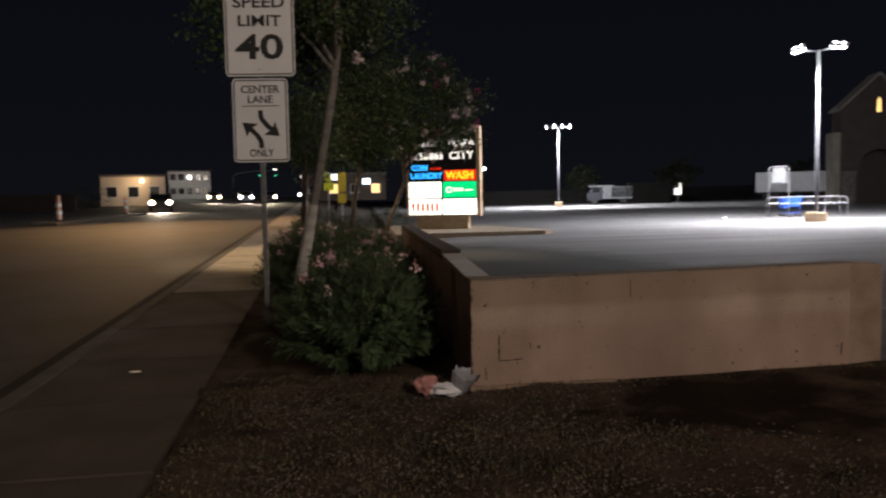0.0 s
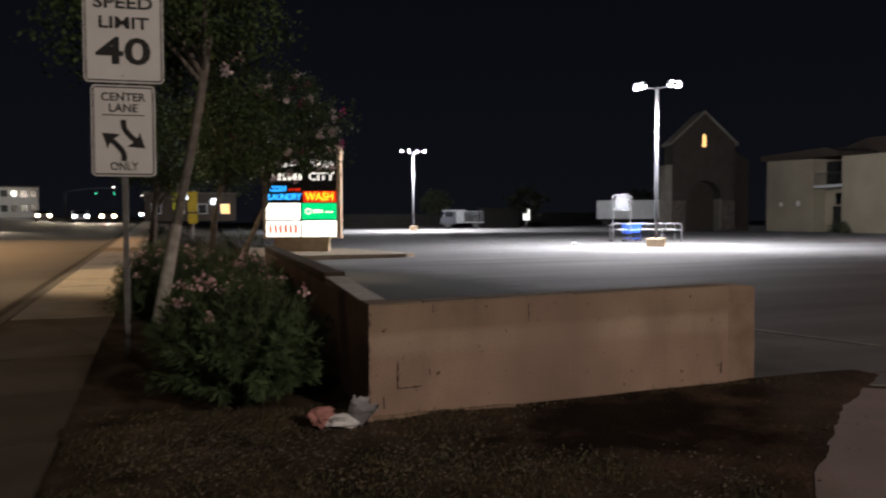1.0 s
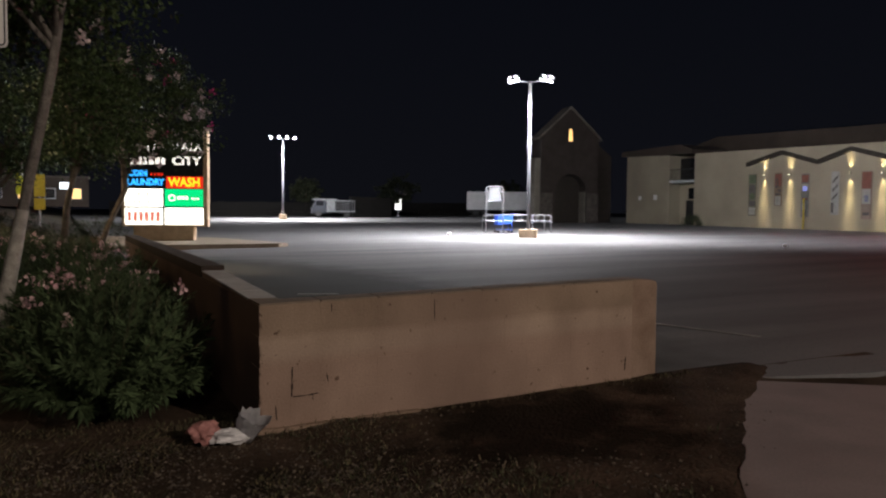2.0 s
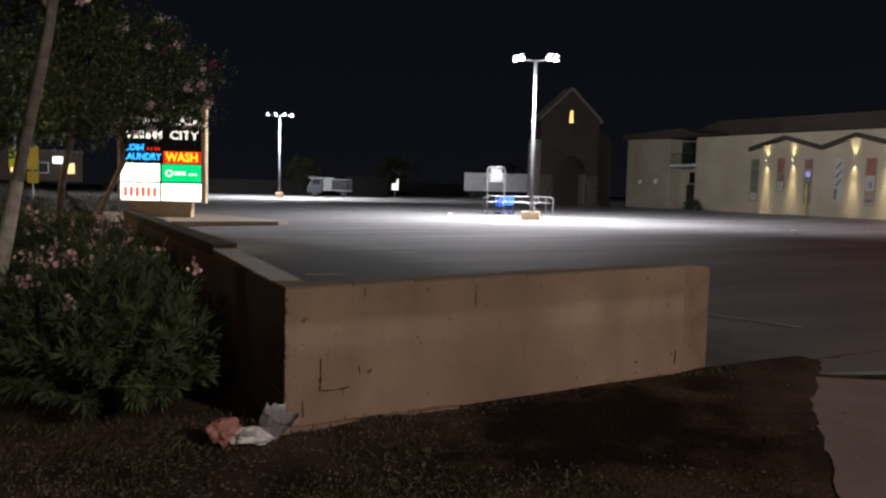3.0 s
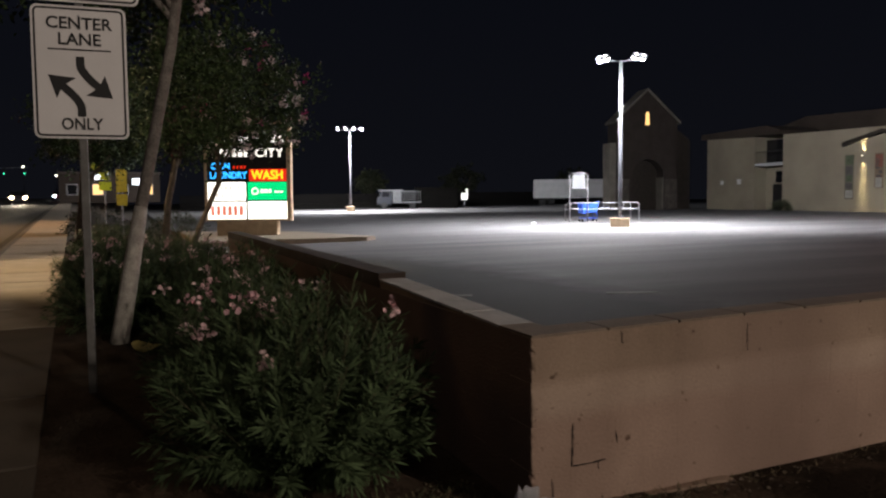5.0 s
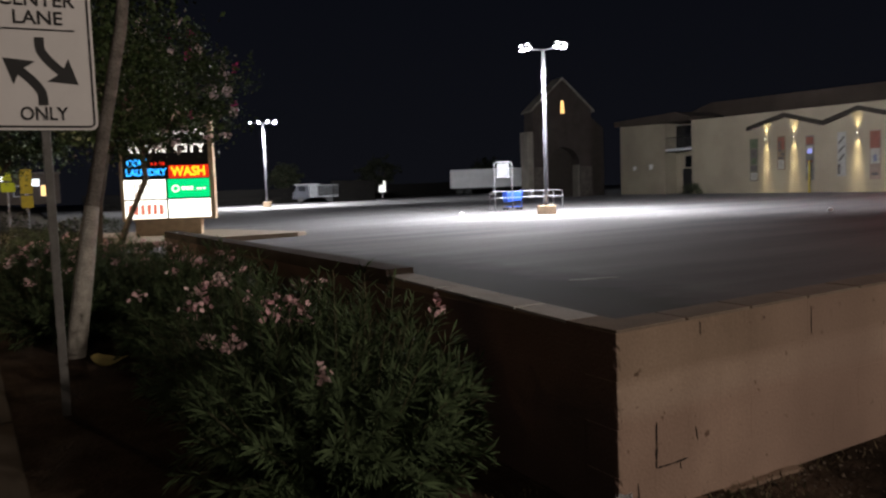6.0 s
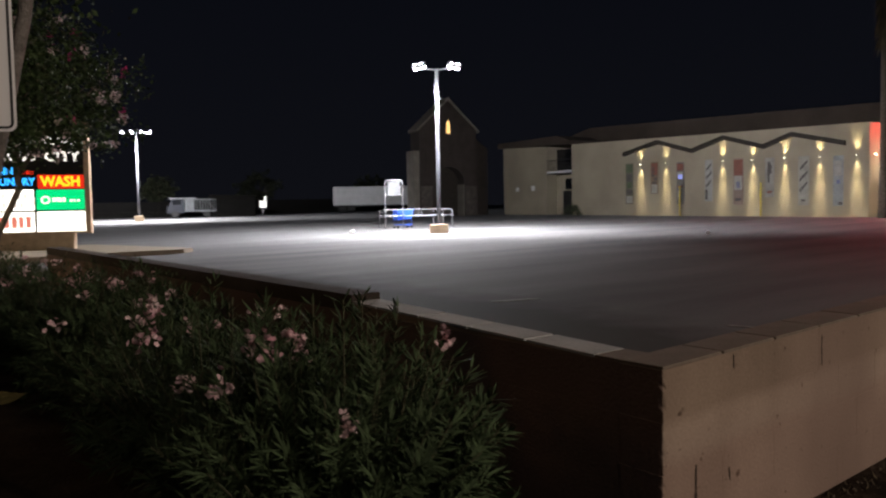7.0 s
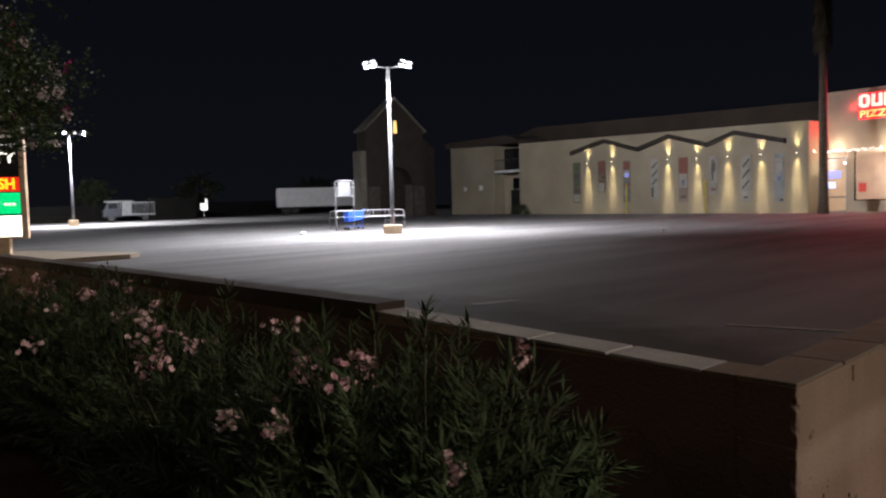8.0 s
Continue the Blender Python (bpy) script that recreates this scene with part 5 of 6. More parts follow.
box(b, 11.24, SY - 0.016, 5.52, 13.3, SY - 0.003, 6.10, 0.006)
part("halo_plate", b, E_neonr, pizza, "red plate standing in for the neon's glow")
letters("lettering", "PIZZA", 0.54, E_neony, pizza, pose(12.25, SY - 0.08, 5.80), "yellow neon PIZZA lettering", width=1.85, bold=0.012)
for u in (12.0, 15.0):
    point("shop_light", FM @ Vector((u, SY + 2.0, 3.3)), 260, (1.0, 0.72, 0.5), 0.04)
point("shop_light", FM @ Vector((10.0, SY + 1.2, 3.2)), 40, (0.75, 0.85, 1.0), 0.04)
for u in (11.0, 12.2, 13.4):
    point("neon_light", FM @ Vector((u, SY - 0.16, 6.3)), 8, (1.0, 0.03, 0.05), 0.1)
spot("neon_light", FM @ Vector((10.75, 0.82, 5.7)), FM @ Vector((9.25, 0.82, 4.9)), 260, (1.0, 0.03, 0.06), 70, 0.6, 0.15)
spot("neon_light", FM @ Vector((12.3, SY - 0.5, 6.3)), FM @ Vector((11.0, -20, 0)), 2600, (1.0, 0.05, 0.10), 120, 0.8, 0.3)
for u in (10.2, 13.0, 16.0):
    point("string_glow", FM @ Vector((u, SY - 0.55, 4.0)), 58, (1.0, 0.80, 0.56), 0.25)
b = B()
box(b, 9.3, -2.2, -0.3, 32, SY, BZ + 0.0, 0.02)
setting("pavement_pizza", b, M_apron, "raised concrete pavement before the pizza shop", "pavement").matrix_basis = FM

# ---- palm ----
palm = root("palm_tree", pose(40.5, 15.45, lot_z(40.5, 15.4)), "tall palm with a skirt of dead fronds", "tree")
b = B()
tube(b, [(0, 0, -0.1), (0.02, 0, 1.0), (-0.05, 0, 5), (-0.1, 0, 12.5)], [0.30, 0.24, 0.2, 0.19], 12)
for v in b.verts:
    v.co.x += 0.02 * math.sin(v.co.z * 9)
part("trunk", b, M_bark, palm, "rough brown trunk")
rng = np.random.default_rng(51)
base, tip, side = [], [], []
for i in range(170):
    a, z = rng.uniform(0, math.tau), rng.uniform(9.4, 12.4)
    o = np.array([0.2 * math.cos(a) - 0.1, 0.2 * math.sin(a), z])
    base.append(o)
    tip.append(o + np.array([0.35 * math.cos(a), 0.35 * math.sin(a), -rng.uniform(0.6, 1.3)]))
    side.append(np.array([-math.sin(a), math.cos(a), 0]) * 0.09)
mesh_part("dead_fronds", leaf_mesh("dead_fronds", M_straw, np.array(base), np.array(tip), np.array(side)), palm, "hanging skirt of dry fronds")
base, tip, side = [], [], []
for i in range(34):
    a, e = rng.uniform(0, math.tau), rng.uniform(-0.4, 1.2)
    d = np.array([math.cos(a) * math.cos(e), math.sin(a) * math.cos(e), math.sin(e)])
    c = np.array([-0.1, 0, 12.5]) + d * 1.0
    base.append(np.array([-0.1, 0, 12.4])), tip.append(c), side.append(np.cross(d, [0, 0, 1]) * 0.03)
    u = np.cross(d, [0.1, 0.2, 1])
    u /= np.linalg.norm(u)
    for k in range(15):
        f = (k / 14 - 0.5) * 2.6
        dd = d * math.cos(f) + u * math.sin(f)
        base.append(c), tip.append(c + dd * 0.8 + np.array([0, 0, -0.15])), side.append(np.cross(dd, [0.1, 0.3, 1]) * 0.03)
mesh_part("fronds", leaf_mesh("fronds", M_leaf2, np.array(base), np.array(tip), np.array(side)), palm, "green fan fronds")


# ---- trailer, truck, fence and far edge of the lot ----
def wheel_at(parent, x, y, r=0.5, w=0.28):
    b = B()
    cyl(b, (x, y - w / 2, r), (x, y + w / 2, r), r, seg=18)
    wh = part("wheel", b, M_rubber, parent)
    b = B()
    cyl(b, (x, y - w / 2 - 0.01, r), (x, y + w / 2 + 0.01, r), r * 0.5, seg=14)
    part("rim", b, M_dark, wh)


tz = lot_z(53, 85)
ang = math.degrees(math.atan2(81.9 - 87.25, 58.6 - 49.0))
trailer = root("semi_trailer", pose(48.9, 87.3, tz, 0, 0, ang), "parked white box semi-trailer at the lot's far side", "trailer")
b = B()
box(b, 0, 0, 0.95, 14.0, 2.5, 3.42, 0.03)
body_t = part("box_body", b, M_white, trailer, "ribbed white box")
for k in range(24):
    b = B()
    box(b, 0.3 + k * 0.58, -0.02, 1.0, 0.36 + k * 0.58, -0.001, 3.35)
    part("rib", b, M_white, body_t)
b = B()
box(b, 0.1, 0.2, 0.75, 13.9, 2.3, 0.95)
box(b, 10.5, 0.3, 0.0, 10.65, 0.5, 0.8)
part("chassis", b, M_dark, trailer)
for x in (1.2, 2.4):
    wheel_at(trailer, x, 0.2)
    wheel_at(trailer, x, 2.3)

truck = root("stake_truck", pose(26.2, 85.2, lot_z(27, 85), 0, 0, -16) @ Matrix.Diagonal((0.88, 0.88, 0.88, 1)), "pale stake-bed truck with a blue cab parked by the fence", "truck")
M_truck = material("truck_paint", (0.15, 0.155, 0.165), 0.5, vary=0.5, scale=1.5, grain=20, bump=0.05)
b = B()
prism(b, [(0.0, 0.6), (2.1, 0.6), (2.1, 2.45), (1.9, 2.55), (0.7, 2.5), (0.25, 1.6), (0.0, 1.45)], 0.05, 2.2)
part("cab", b, material("truck_cab_blue", (0.007, 0.010, 0.02), 0.4, vary=0.3, scale=2, grain=20, bump=0.02), truck, "dark blue cab")
b = B()
box(b, 0.2, 0.0, 2.4, 3.6, 2.3, 2.62, 0.03)
part("roof_rack", b, M_truck, truck, "pale roof box")
b = B()
box(b, 2.2, 0.05, 0.75, 3.3, 2.25, 2.4, 0.03)
part("box_body", b, M_truck, truck, "pale box body")
b = B()
box(b, 3.3, 0.0, 0.75, 6.1, 2.3, 0.95, 0.02)
part("bed", b, M_truck, truck)
for k in range(9):
    b = B()
    box(b, 3.4 + k * 0.32, -0.02, 0.95, 3.47 + k * 0.32, 0.04, 2.3)
    part("stake", b, M_truck, truck)
b = B()
box(b, 3.35, -0.03, 2.3, 6.1, 0.05, 2.42, 0.01)
part("top_rail", b, M_truck, truck)
b = B()
box(b, 0.7, 0.03, 1.65, 1.7, 0.048, 2.3, 0.004)
part("window", b, M_carglass, truck)
for x in (1.0, 4.9):
    wheel_at(truck, x, 0.15, 0.42)
    wheel_at(truck, x, 2.15, 0.42)

fence = root("boundary_fence", pose(4, 92, lot_z(10, 92), 0, 0, -3), "dark slatted boundary fence behind the lot", "fence")
b = B()
box(b, 0, -0.05, 0, 0.1, 0.05, 2.0, 0.01)
fp = part("post", b, M_fence, fence)
b = B()
for k in range(14):
    box(b, 0.12 + k * 0.17, -0.015, 0.05, 0.27 + k * 0.17, 0.015, 1.85)
box(b, 0.1, 0.015, 0.4, 2.5, 0.045, 0.48)
box(b, 0.1, 0.015, 1.4, 2.5, 0.045, 1.48)
fs = part("slat_panel", b, M_fence, fence)
for k in range(1, 27):
    share("post", fp.data, fence, pose(k * 2.5, 0, k * 0.018))
    share("slat_panel", fs.data, fence, pose(k * 2.5, 0, k * 0.018))

shed = root("storage_shed", pose(31.0, 84.2, lot_z(33, 84), 0, 0, -16), "low dark storage shed beside the camper truck", "shed")
b = B()
box(b, 0, 0, 0, 5.0, 2.4, 2.3, 0.03)
part("wall", b, M_fence, shed)
b = B()
prism(b, [(-0.2, 2.3), (5.2, 2.3), (5.2, 2.42), (-0.2, 2.55)], -0.2, 2.6)
part("roof", b, M_fence, shed)
notice = root("white_notice", pose(36.2, 81.7, lot_z(36, 82), 0, 0, -20), "small bright white sign on a short post", "sign")
b = B()
box(b, -0.05, -0.03, 0, 0.05, 0.03, 1.0)
part("post", b, M_galv, notice)
b = B()
box(b, -0.4, -0.05, 0.95, 0.4, -0.031, 1.75, 0.01)
box(b, 0.15, -0.05, 1.75, 0.4, -0.031, 2.3, 0.01)
part("board", b, glow("lit_board", (0.9, 0.9, 0.85), 0.5), notice)
for i, (x, y, hx, hz) in enumerate(((29, 97, 2.2, 1.7), (12, 98, 3.0, 2.4), (44, 100, 3.0, 2.2), (62, 98, 2.6, 1.8))):
    z = lot_z(x, y)
    tree("far_tree", 60 + i, [(x, y, z - 0.1, 0.2), (x, y, z + 1.4, 0.16), (x + 0.2, y, z + 2.2, 0.12)], ((x, y, z + 2.0 + hz * 0.8), (hx, hx, hz)), 150, 16, M_treefar, "dim tree beyond the boundary fence", leaf=0.35)


def far_light(x, y, z, mat, r, label, h):
    ob = root("distant_lamp", pose(x, y, z - h), label, "lamp", "distant lamps")
    b = B()
    cyl(b, (0, 0, -0.2), (0, 0, h), 0.05, seg=6)
    part("pole", b, M_dark, ob)
    b = B()
    bmesh.ops.create_icosphere(b, subdivisions=2, radius=r, matrix=Matrix.Translation((0, 0, h + r * 0.6)))
    part("globe", b, mat, ob)


far_light(44.6, 96.5, 2.2, E_dot, 0.11, "small distant lamp beyond the lot", 1.6)
far_light(10.1, 63.6, 4.1, E_headw, 0.13, "bright distant lamp beyond the plaza sign", 3.8)
far_light(-15.0, 118.0, 6.6, E_dot, 0.16, "small distant street lamp along the road", 4.6)
far_light(-10.5, 112.0, 5.2, E_dot, 0.13, "small distant street lamp along the road", 3.3)
far_light(-8.5, 140.0, 5.6, E_dot, 0.15, "small distant street lamp along the road", 3.3)


# ---- far side of the street ----
def building(name, x, y, rz, w, d, h, mat, label, rows, cols, lit_windows=(), roof="flat"):
    z = road_z(y) - 0.05
    ob = root(name, pose(x, y, z, 0, 0, rz), label, "building")
    b = B()
    box(b, -w / 2, 0, 0, w / 2, d, h)
    part("wall", b, mat, ob)
    b = B()
    if roof == "flat":
        box(b, -w / 2 - 0.15, -0.15, h, w / 2 + 0.15, d + 0.15, h + 0.25, 0.03)
    else:
        prism(b, [(-w / 2 - 0.4, h), (w / 2 + 0.4, h), (0, h + w * 0.16)], -0.4, d + 0.4)
    part("roof", b, M_roof, ob)
    for r in range(rows):
        for c in range(cols):
            cx = -w / 2 + w * (c + 0.5) / cols
            z0 = 0.9 + r * h / rows
            f = B()
            ring(f, 1.2, 1.3, 0.02, 0.08, -0.06, -0.002)
            bmesh.ops.translate(f, verts=f.verts[:], vec=(cx, 0, z0 + 0.65))
            wf = part("window", f, M_white, ob)
            g = B()
            box(g, cx - 0.55, -0.03, z0 + 0.06, cx + 0.55, -0.004, z0 + 1.24)
            part("pane", g, E_warm if (r, c) in lit_windows else M_carglass, wf)
    return ob


house = building("house", -26.2, 81.5, 16, 6.6, 8, 3.2, M_shop, "cream house with a lit porch lamp across the street", 1, 3)
b = B()
bmesh.ops.create_icosphere(b, subdivisions=2, radius=0.16, matrix=Matrix.Translation((0.9, -0.3, 2.75)))
part("porch_lamp", b, glow("porch_glow", (1.0, 0.72, 0.4), 25), house, "bright warm porch lamp")
point("house_light", (-25.5, 79.6, road_z(80) + 2.6), 210, (1.0, 0.72, 0.42), 0.15)
building("white_apartment_house", -33.6, 142, 13, 7.4, 9, 5.2, M_white, "two-storey white apartment house down the street", 2, 5)
# lamp without a fixture, added to brighten the apartment house front
point("house_light", (-31.5, 133, road_z(135) + 4.5), 900, (1.0, 0.9, 0.75), 0.3)
roadside = building("roadside_shop", -3.5, 96, 2, 11, 8, 3.4, M_stucco2, "low roadside shop with lit windows", 1, 4, {(0, 1), (0, 3)})
for i, (x, y, w, lab) in enumerate(((-4.4, 95.7, 1.5, "white lit box sign on the roadside shop"), (-0.6, 95.8, 1.0, "white lit box sign on the roadside shop"))):
    b = B()
    box(b, x - w / 2, y - 0.25, road_z(96) + 2.65 - i * 0.6, x + w / 2, y - 0.05, road_z(96) + 3.4 - i * 0.6, 0.03)
    bs = finish("box_sign", b, glow("box_sign_glow", (0.85, 0.92, 1.0), 2.2))
    bs.parent = roadside
    bs.matrix_parent_inverse = roadside.matrix_basis.inverted()
    bs["label"] = lab
yard = root("garden_wall", pose(-30, 62, road_z(62) - 0.1, 0, 0, 10), "pale garden wall across the street", "wall", kind="structure")
b = B()
box(b, -4, 0, 0, 4.5, 0.2, 1.5, 0.02)
part("panel", b, M_trim, yard)
shrub("far_hedge", 46, -28.8, 74.5, 2.6, 1.6, 2.5, "dark hedge across the street", n=200)
shrub("far_hedge", 44, -33.5, 52, 5.5, 2.0, 2.6, "dark hedge across the street", n=260)
shrub("far_hedge", 45, -42, 45, 6.0, 2.5, 3.2, "dark hedge across the street", n=260)

median = B()
rows = []
for y in (34.4, 38, 42, 46, 50.2):
    z = road_z(y) - 0.13
    rows.append([median.verts.new(p) for p in ((-17.6, y, z - 0.1), (-17.55, y, z + 0.16), (-16.25, y, z + 0.16), (-16.2, y, z - 0.1))])
for r, s in zip(rows, rows[1:]):
    for k in range(3):
        median.faces.new((r[k], r[k + 1], s[k + 1], s[k]))
median.faces.new(rows[0])
median.faces.new(rows[-1][::-1])
bmesh.ops.recalc_face_normals(median, faces=median.faces[:])
setting("median", median, M_kerb, "raised concrete median in the street", "median")
for x, y, h in ((-16.75, 36.1, 1.35), (-16.95, 48.0, 1.15)):
    z = road_z(y) + 0.03
    dl = root("delineator_post", pose(x, y, z), "orange and white delineator post on the median", "traffic post", "delineator posts")
    b = B()
    cyl(b, (0, 0, 0), (0, 0, 0.08), 0.22, 0.18, seg=12)
    part("foot", b, M_rubber, dl)
    b = B()
    cyl(b, (0, 0, 0.08), (0, 0, h), 0.14, 0.10, seg=12)
    part("tube", b, M_orange, dl)
    b = B()
    for k in range(2):
        cyl(b, (0, 0, 0.35 + k * 0.4), (0, 0, 0.55 + k * 0.4), 0.137, 0.13, seg=12)
    part("band", b, M_signw, dl, "white reflective band")

mast = root("signal_mast", pose(-20.7, 112.8, road_z(113)), "traffic signal mast with a long arm over the street", "traffic light")
b = B()
tube(b, [(0, 0, 0), (0, 0, 3.6), (0.6, 0, 4.0), (3.0, 0, 4.35), (6.8, 0, 4.45)], [0.13, 0.1, 0.09, 0.08, 0.05], 8)
part("pole", b, M_polew, mast)
for x in (4.0, 6.4):
    b = B()
    box(b, x - 0.17, -0.12, 3.5, x + 0.17, 0.12, 4.3, 0.03)
    sg = part("signal_head", b, M_dark, mast)
    b = B()
    cyl(b, (x, -0.15, 3.65), (x, -0.12, 3.65), 0.1, seg=10)
    part("lens", b, glow("signal_green", (0.05, 0.9, 0.45), 3), sg)


def car(x, y, rz, lens, color, label, power=0, tail=False):
    ob = root("car", pose(x, y, road_z(y) - 0.13, 0, 0, rz), label, "car", "cars on the street")
    paint = material("car_paint", color, 0.3, 0.3, vary=0.1, bump=0)
    b = B()
    prism(b, [(-2.15, 0.3), (2.15, 0.3), (2.2, 0.62), (2.05, 0.82), (1.0, 0.95), (0.3, 1.42), (-1.1, 1.45), (-1.75, 1.02), (-2.18, 0.95)], -0.86, 0.86)
    bmesh.ops.bevel(b, geom=b.edges[:], offset=0.05, segments=2, affect="EDGES")
    part("body", b, paint, ob)
    b = B()
    prism(b, [(0.93, 0.97), (0.3, 1.38), (0.2, 1.38), (0.83, 0.97)], -0.7, 0.7)
    bmesh.ops.translate(b, verts=b.verts[:], vec=(0.03, 0, 0.02))
    part("windscreen", b, M_carglass, ob)
    for wx in (-1.35, 1.35):
        for wy in (-0.8, 0.8):
            wheel_at(ob, wx, wy, 0.32, 0.2)
    for wy in (-0.66, 0.66):
        b = B()
        bmesh.ops.create_uvsphere(b, u_segments=10, v_segments=6, radius=1, matrix=Matrix.Translation((2.13 if not tail else -2.16, wy, 0.70)) @ Matrix.Diagonal((0.12, 0.22, 0.19, 1)))
        part("tail_light" if tail else "headlight", b, lens, ob)
    if power:
        m = ob.matrix_basis
        spot("headlight_beam", m @ Vector((2.5, 0, 0.75)), m @ Vector((20, 0, -0.1)), power, (1.0, 0.82, 0.6), 75, 0.8, 0.2)
    return ob


car(-17.57, 59.3, -76, E_head, (0.08, 0.08, 0.09), "dark car with bright headlights coming along the street", 2600)
car(-21.6, 102.4, -78, E_head, (0.2, 0.2, 0.2), "grey car with headlights coming along the street", 2200)
car(-15.9, 93.3, -80, E_headw, (0.3, 0.3, 0.32), "silver car with white headlights coming along the street", 2200)
car(-12.9, 93.7, -84, E_head, (0.05, 0.05, 0.06), "dark car with headlights coming along the street", 2200)
car(-11.1, 124.0, -84, E_headw, (0.3, 0.05, 0.05), "red car with white headlights far down the street", 0)
car(-8.6, 118.0, 94, E_tail, (0.3, 0.3, 0.3), "silver car with red tail lights driving away", 0, True)


# ---- litter ----
def crumple(name, seed, x, y, z, r, mat, label, cat, parent=None):
    b = B()
    bmesh.ops.create_icosphere(b, subdivisions=3, radius=1)
    for v in b.verts:
        n = noise.noise(v.co * 1.6 + Vector((seed * 7.1, 0, 0))) * 0.5 + noise.noise(v.co * 4.5 + Vector((0, seed * 3.3, 0))) * 0.25
        v.co = Vector((v.co.x * r[0], v.co.y * r[1], v.co.z * r[2])) * (1 + n)
    low = min(v.co.z for v in b.verts)
    bmesh.ops.translate(b, verts=b.verts[:], vec=(0, 0, -low))
    ob = finish(name, b, mat)
    ob.location = (x, y, z)
    if parent:
        ob.parent = parent
        ob["label"] = label
    else:
        tagged(ob, label, cat)
    return ob


bag = root("trash_bag", pose(-0.2, -0.1, verge_z(-0.2, -0.1)), "crumpled white and pink plastic bag against the wall's corner", "litter")
crumple("pink_sheet", 2, -0.15, 0.02, 0.0, (0.09, 0.065, 0.072), M_litterp, "pinkish printed plastic", "", bag)
crumple("white_sheet", 1, -0.01, -0.03, 0, (0.11, 0.065, 0.045), M_litterw, "crumpled white plastic", "", bag)
M_film = material("clear_film", (0.78, 0.78, 0.82), 0.25, vary=0.2, scale=12, grain=50, bump=0.15, spec=0.6)
M_film.node_tree.nodes["Principled BSDF"].inputs["Transmission Weight"].default_value = 0.15
cup = B()
rings = []
for k in range(7):
    f = k / 6
    rings.append([cup.verts.new(Vector((math.cos(a) * (0.045 + 0.03 * f), math.sin(a) * (0.04 + 0.025 * f), f * 0.13)) * (1 + 0.35 * noise.noise((math.cos(a) * 2, math.sin(a) * 2, f * 3)))) for a in [q * math.tau / 20 for q in range(20)]])
for r, q in zip(rings, rings[1:]):
    for k in range(20):
        cup.faces.new((r[k], r[(k + 1) % 20], q[(k + 1) % 20], q[k])).smooth = True
cup.faces.new(rings[0][::-1])
bmesh.ops.solidify(cup, geom=cup.faces[:], thickness=0.004)
part("clear_sheet", cup, M_film, bag, "crumpled translucent plastic standing open", at=pose(0.075, 0.0, 0.03, 25, 22, 0) @ Matrix.Scale(1.25, 4))
crumple("white_cup", 4, 15.75, 28.1, lot_z(15.75, 28.1), (0.11, 0.08, 0.07), M_litterw, "crumpled white paper cup on the asphalt", "litter")
crumple("white_cup", 5, 21.8, 13.8, lot_z(21.8, 13.8), (0.09, 0.07, 0.06), M_litterw, "crumpled white paper cup on the asphalt", "litter")
crumple("paper_scrap", 6, 19.5, 26.0, lot_z(19.5, 26), (0.14, 0.09, 0.02), M_litterw, "flat white paper scrap on the asphalt", "litter")
crumple("paper_scrap", 7, -2.7, 0.9, road_z(0.9) + 0.012, (0.05, 0.025, 0.006), M_litterw, "small white paper scrap on the pavement", "litter")

# ---- grass and gravel on the verge ----
rng = np.random.default_rng(77)


def scatter(n, x0, x1, y0, y1):
    x, y = rng.uniform(x0, x1, n), rng.uniform(y0, y1, n)
    return x, y


def blades(name, n, x0, x1, y0, y1, h, mat, label, cut):
    x, y = scatter(n, x0, x1, y0, y1)
    keep = [i for i in range(n) if not on_apron(x[i], y[i]) and x[i] > edge_x(y[i]) + 0.03 and (y[i] < -0.03 or x[i] < -0.05) and ((x[i] - 1.8) / 1.35) ** 2 + ((y[i] + 0.72) / 0.8) ** 2 > 0.4 + 0.9 * ((i * 37) % 100) / 100 and noise.noise((x[i] * 1.1, y[i] * 1.1, 3)) + noise.noise((x[i] * 4, y[i] * 4, 8)) * 0.5 > cut + 0.28 * max(-0.6, x[i] - 0.5 - 0.4 * min(0, y[i] + 1.2))]
    b = np.array([(x[i], y[i], verge_z(x[i], y[i]) - 0.004) for i in keep])
    d = unit(rng, len(b)) * np.array([1, 1, 0.3])
    d[:, 2] = np.abs(d[:, 2]) + rng.uniform(0.15, 0.9, len(b))
    ln = rng.uniform(0.4, 1.4, (len(b), 1)) * h
    s = np.cross(d, [0, 0, 1]) + 1e-4
    s /= np.linalg.norm(s, axis=1, keepdims=True)
    ob = new(name, leaf_mesh(name, mat, b, b + d * ln, s * 0.0042))
    tagged(ob, label, "grass", kind="stuff")


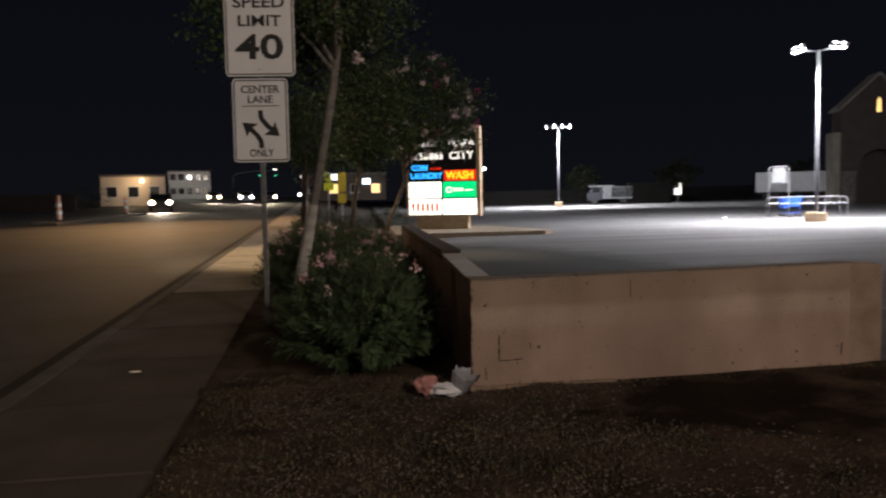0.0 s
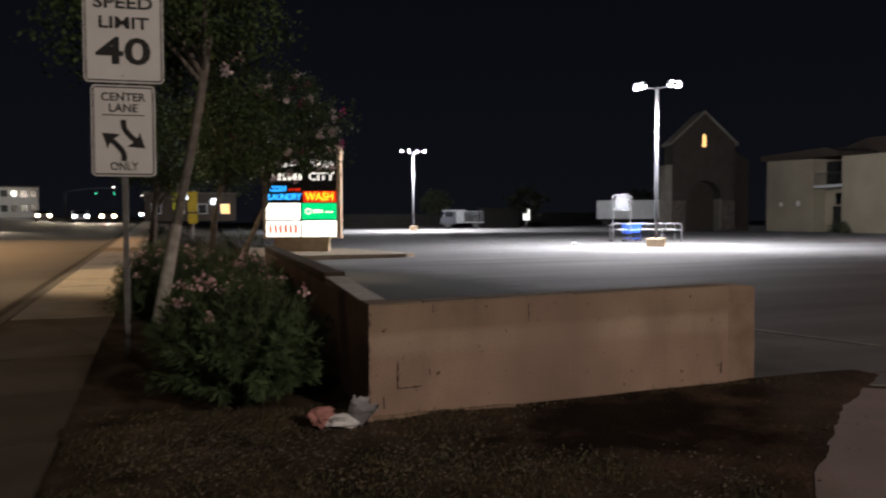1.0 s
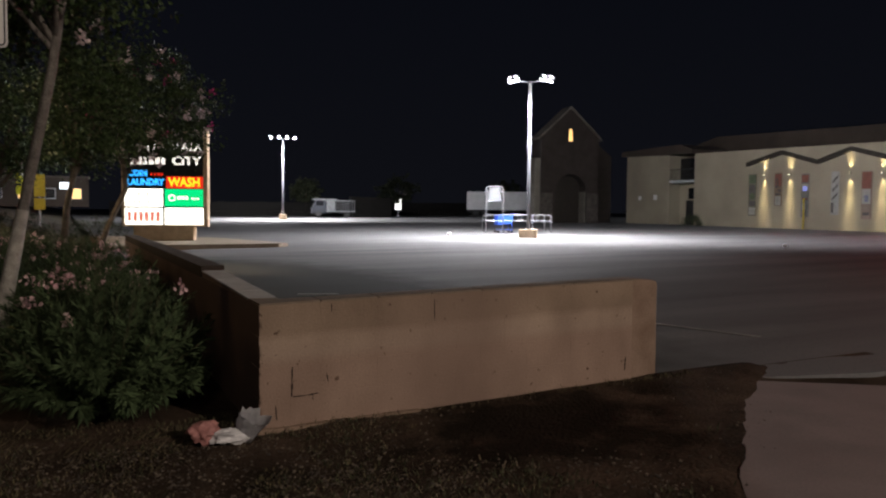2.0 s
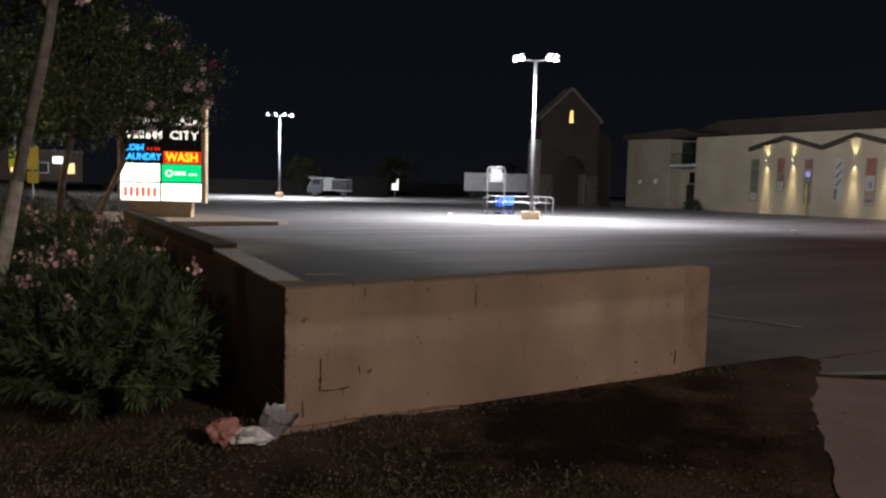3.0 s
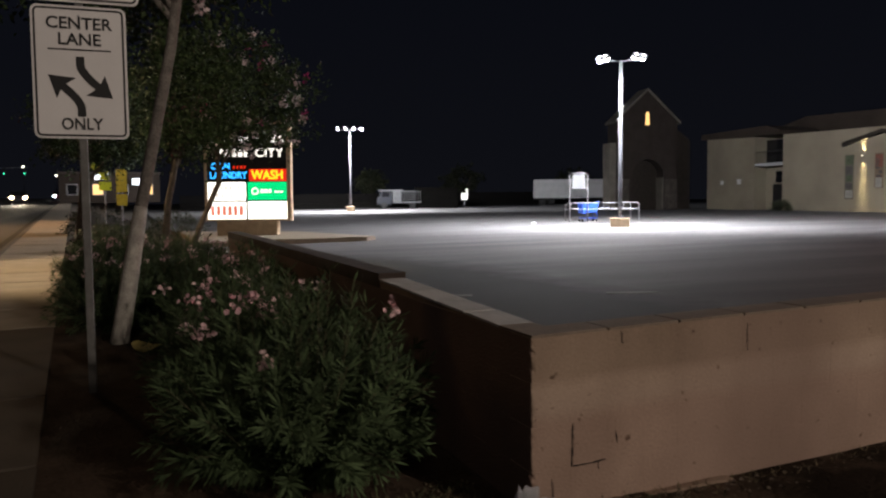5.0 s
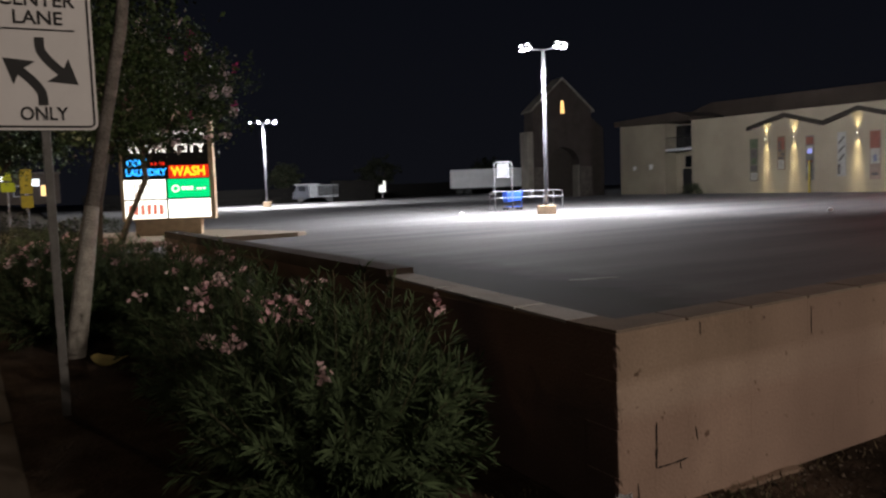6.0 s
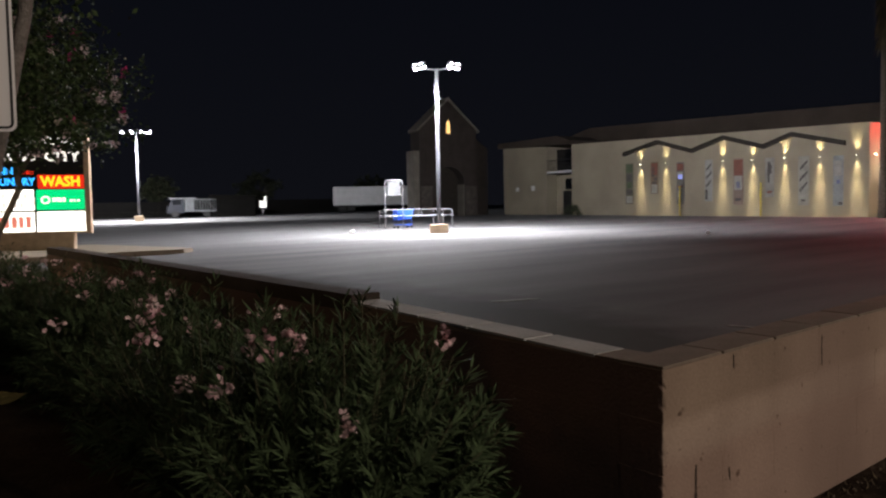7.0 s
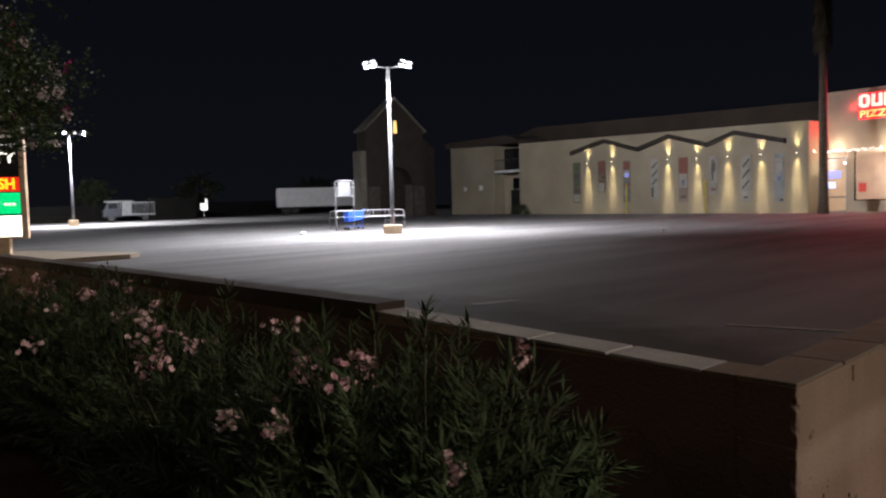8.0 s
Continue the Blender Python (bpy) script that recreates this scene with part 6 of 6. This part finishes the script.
blades("dry_grass", 60000, -2.2, 4.2, -5.2, 0.6, 0.026, M_straw, "sparse dry straw-coloured grass on the verge", -0.06)
blades("weeds", 26000, -2.2, 3.6, -4.5, 0.6, 0.034, M_weed, "sparse green weeds on the verge", 0.04)
blades("wall_foot_grass", 700, 0.0, 3.6, -0.12, -0.03, 0.04, M_straw, "short dry grass along the wall's foot", -0.85)
blades("edge_weeds", 9000, 0.9, 4.2, -3.4, -0.1, 0.045, M_weed, "sparse dark weeds towards the driveway's edge", -0.2)
n = 52000
x, y = scatter(n, -2.2, 4.2, -5.2, 0.3)
x = np.where(rng.uniform(0, 1, n) < 0.75, -1.6 + (x + 2.2) * 0.52, x)
vs, fs_ = [], []
for i in range(n):
    if on_apron(x[i], y[i], 0.35 * ((i * 53) % 97 / 97) ** 2) or x[i] < edge_x(y[i]) + 0.02 or (y[i] > -0.03 and x[i] > -0.05):
        continue
    if noise.noise((x[i] * 1.4, y[i] * 1.4, 21)) + 0.6 * noise.noise((x[i] * 5, y[i] * 5, 23)) < -0.05 + 0.5 * rng.uniform(-1, 1):
        continue
    if ((x[i] - 1.8) / 1.4) ** 2 + ((y[i] + 0.72) / 0.85) ** 2 < rng.uniform(0.3, 1.2):
        continue
    r = 0.003 + 0.012 * rng.uniform() ** 4
    o = np.array([x[i], y[i], (ground_z(x[i], y[i]) + 0.005 if on_apron(x[i], y[i]) else verge_z(x[i], y[i]) - apron_dip(x[i], y[i])) + r * 0.25])
    k = len(vs)
    for q in np.array(((1, 0, 0), (0, 1, 0), (-1, 0, 0), (0, -1, 0), (0, 0, 0.8), (0, 0, -0.8))) * (r * rng.uniform(0.6, 1.2, (6, 1))):
        vs.append(tuple(o + q))
    for a, c in ((0, 1), (1, 2), (2, 3), (3, 0)):
        fs_ += [(k + a, k + c, k + 4), (k + c, k + a, k + 5)]
me = bpy.data.meshes.new("gravel")
me.from_pydata(vs, [], fs_)
me.materials.append(M_gravel)
tagged(new("gravel", me), "loose pale gravel on the dirt verge", "gravel", kind="stuff")
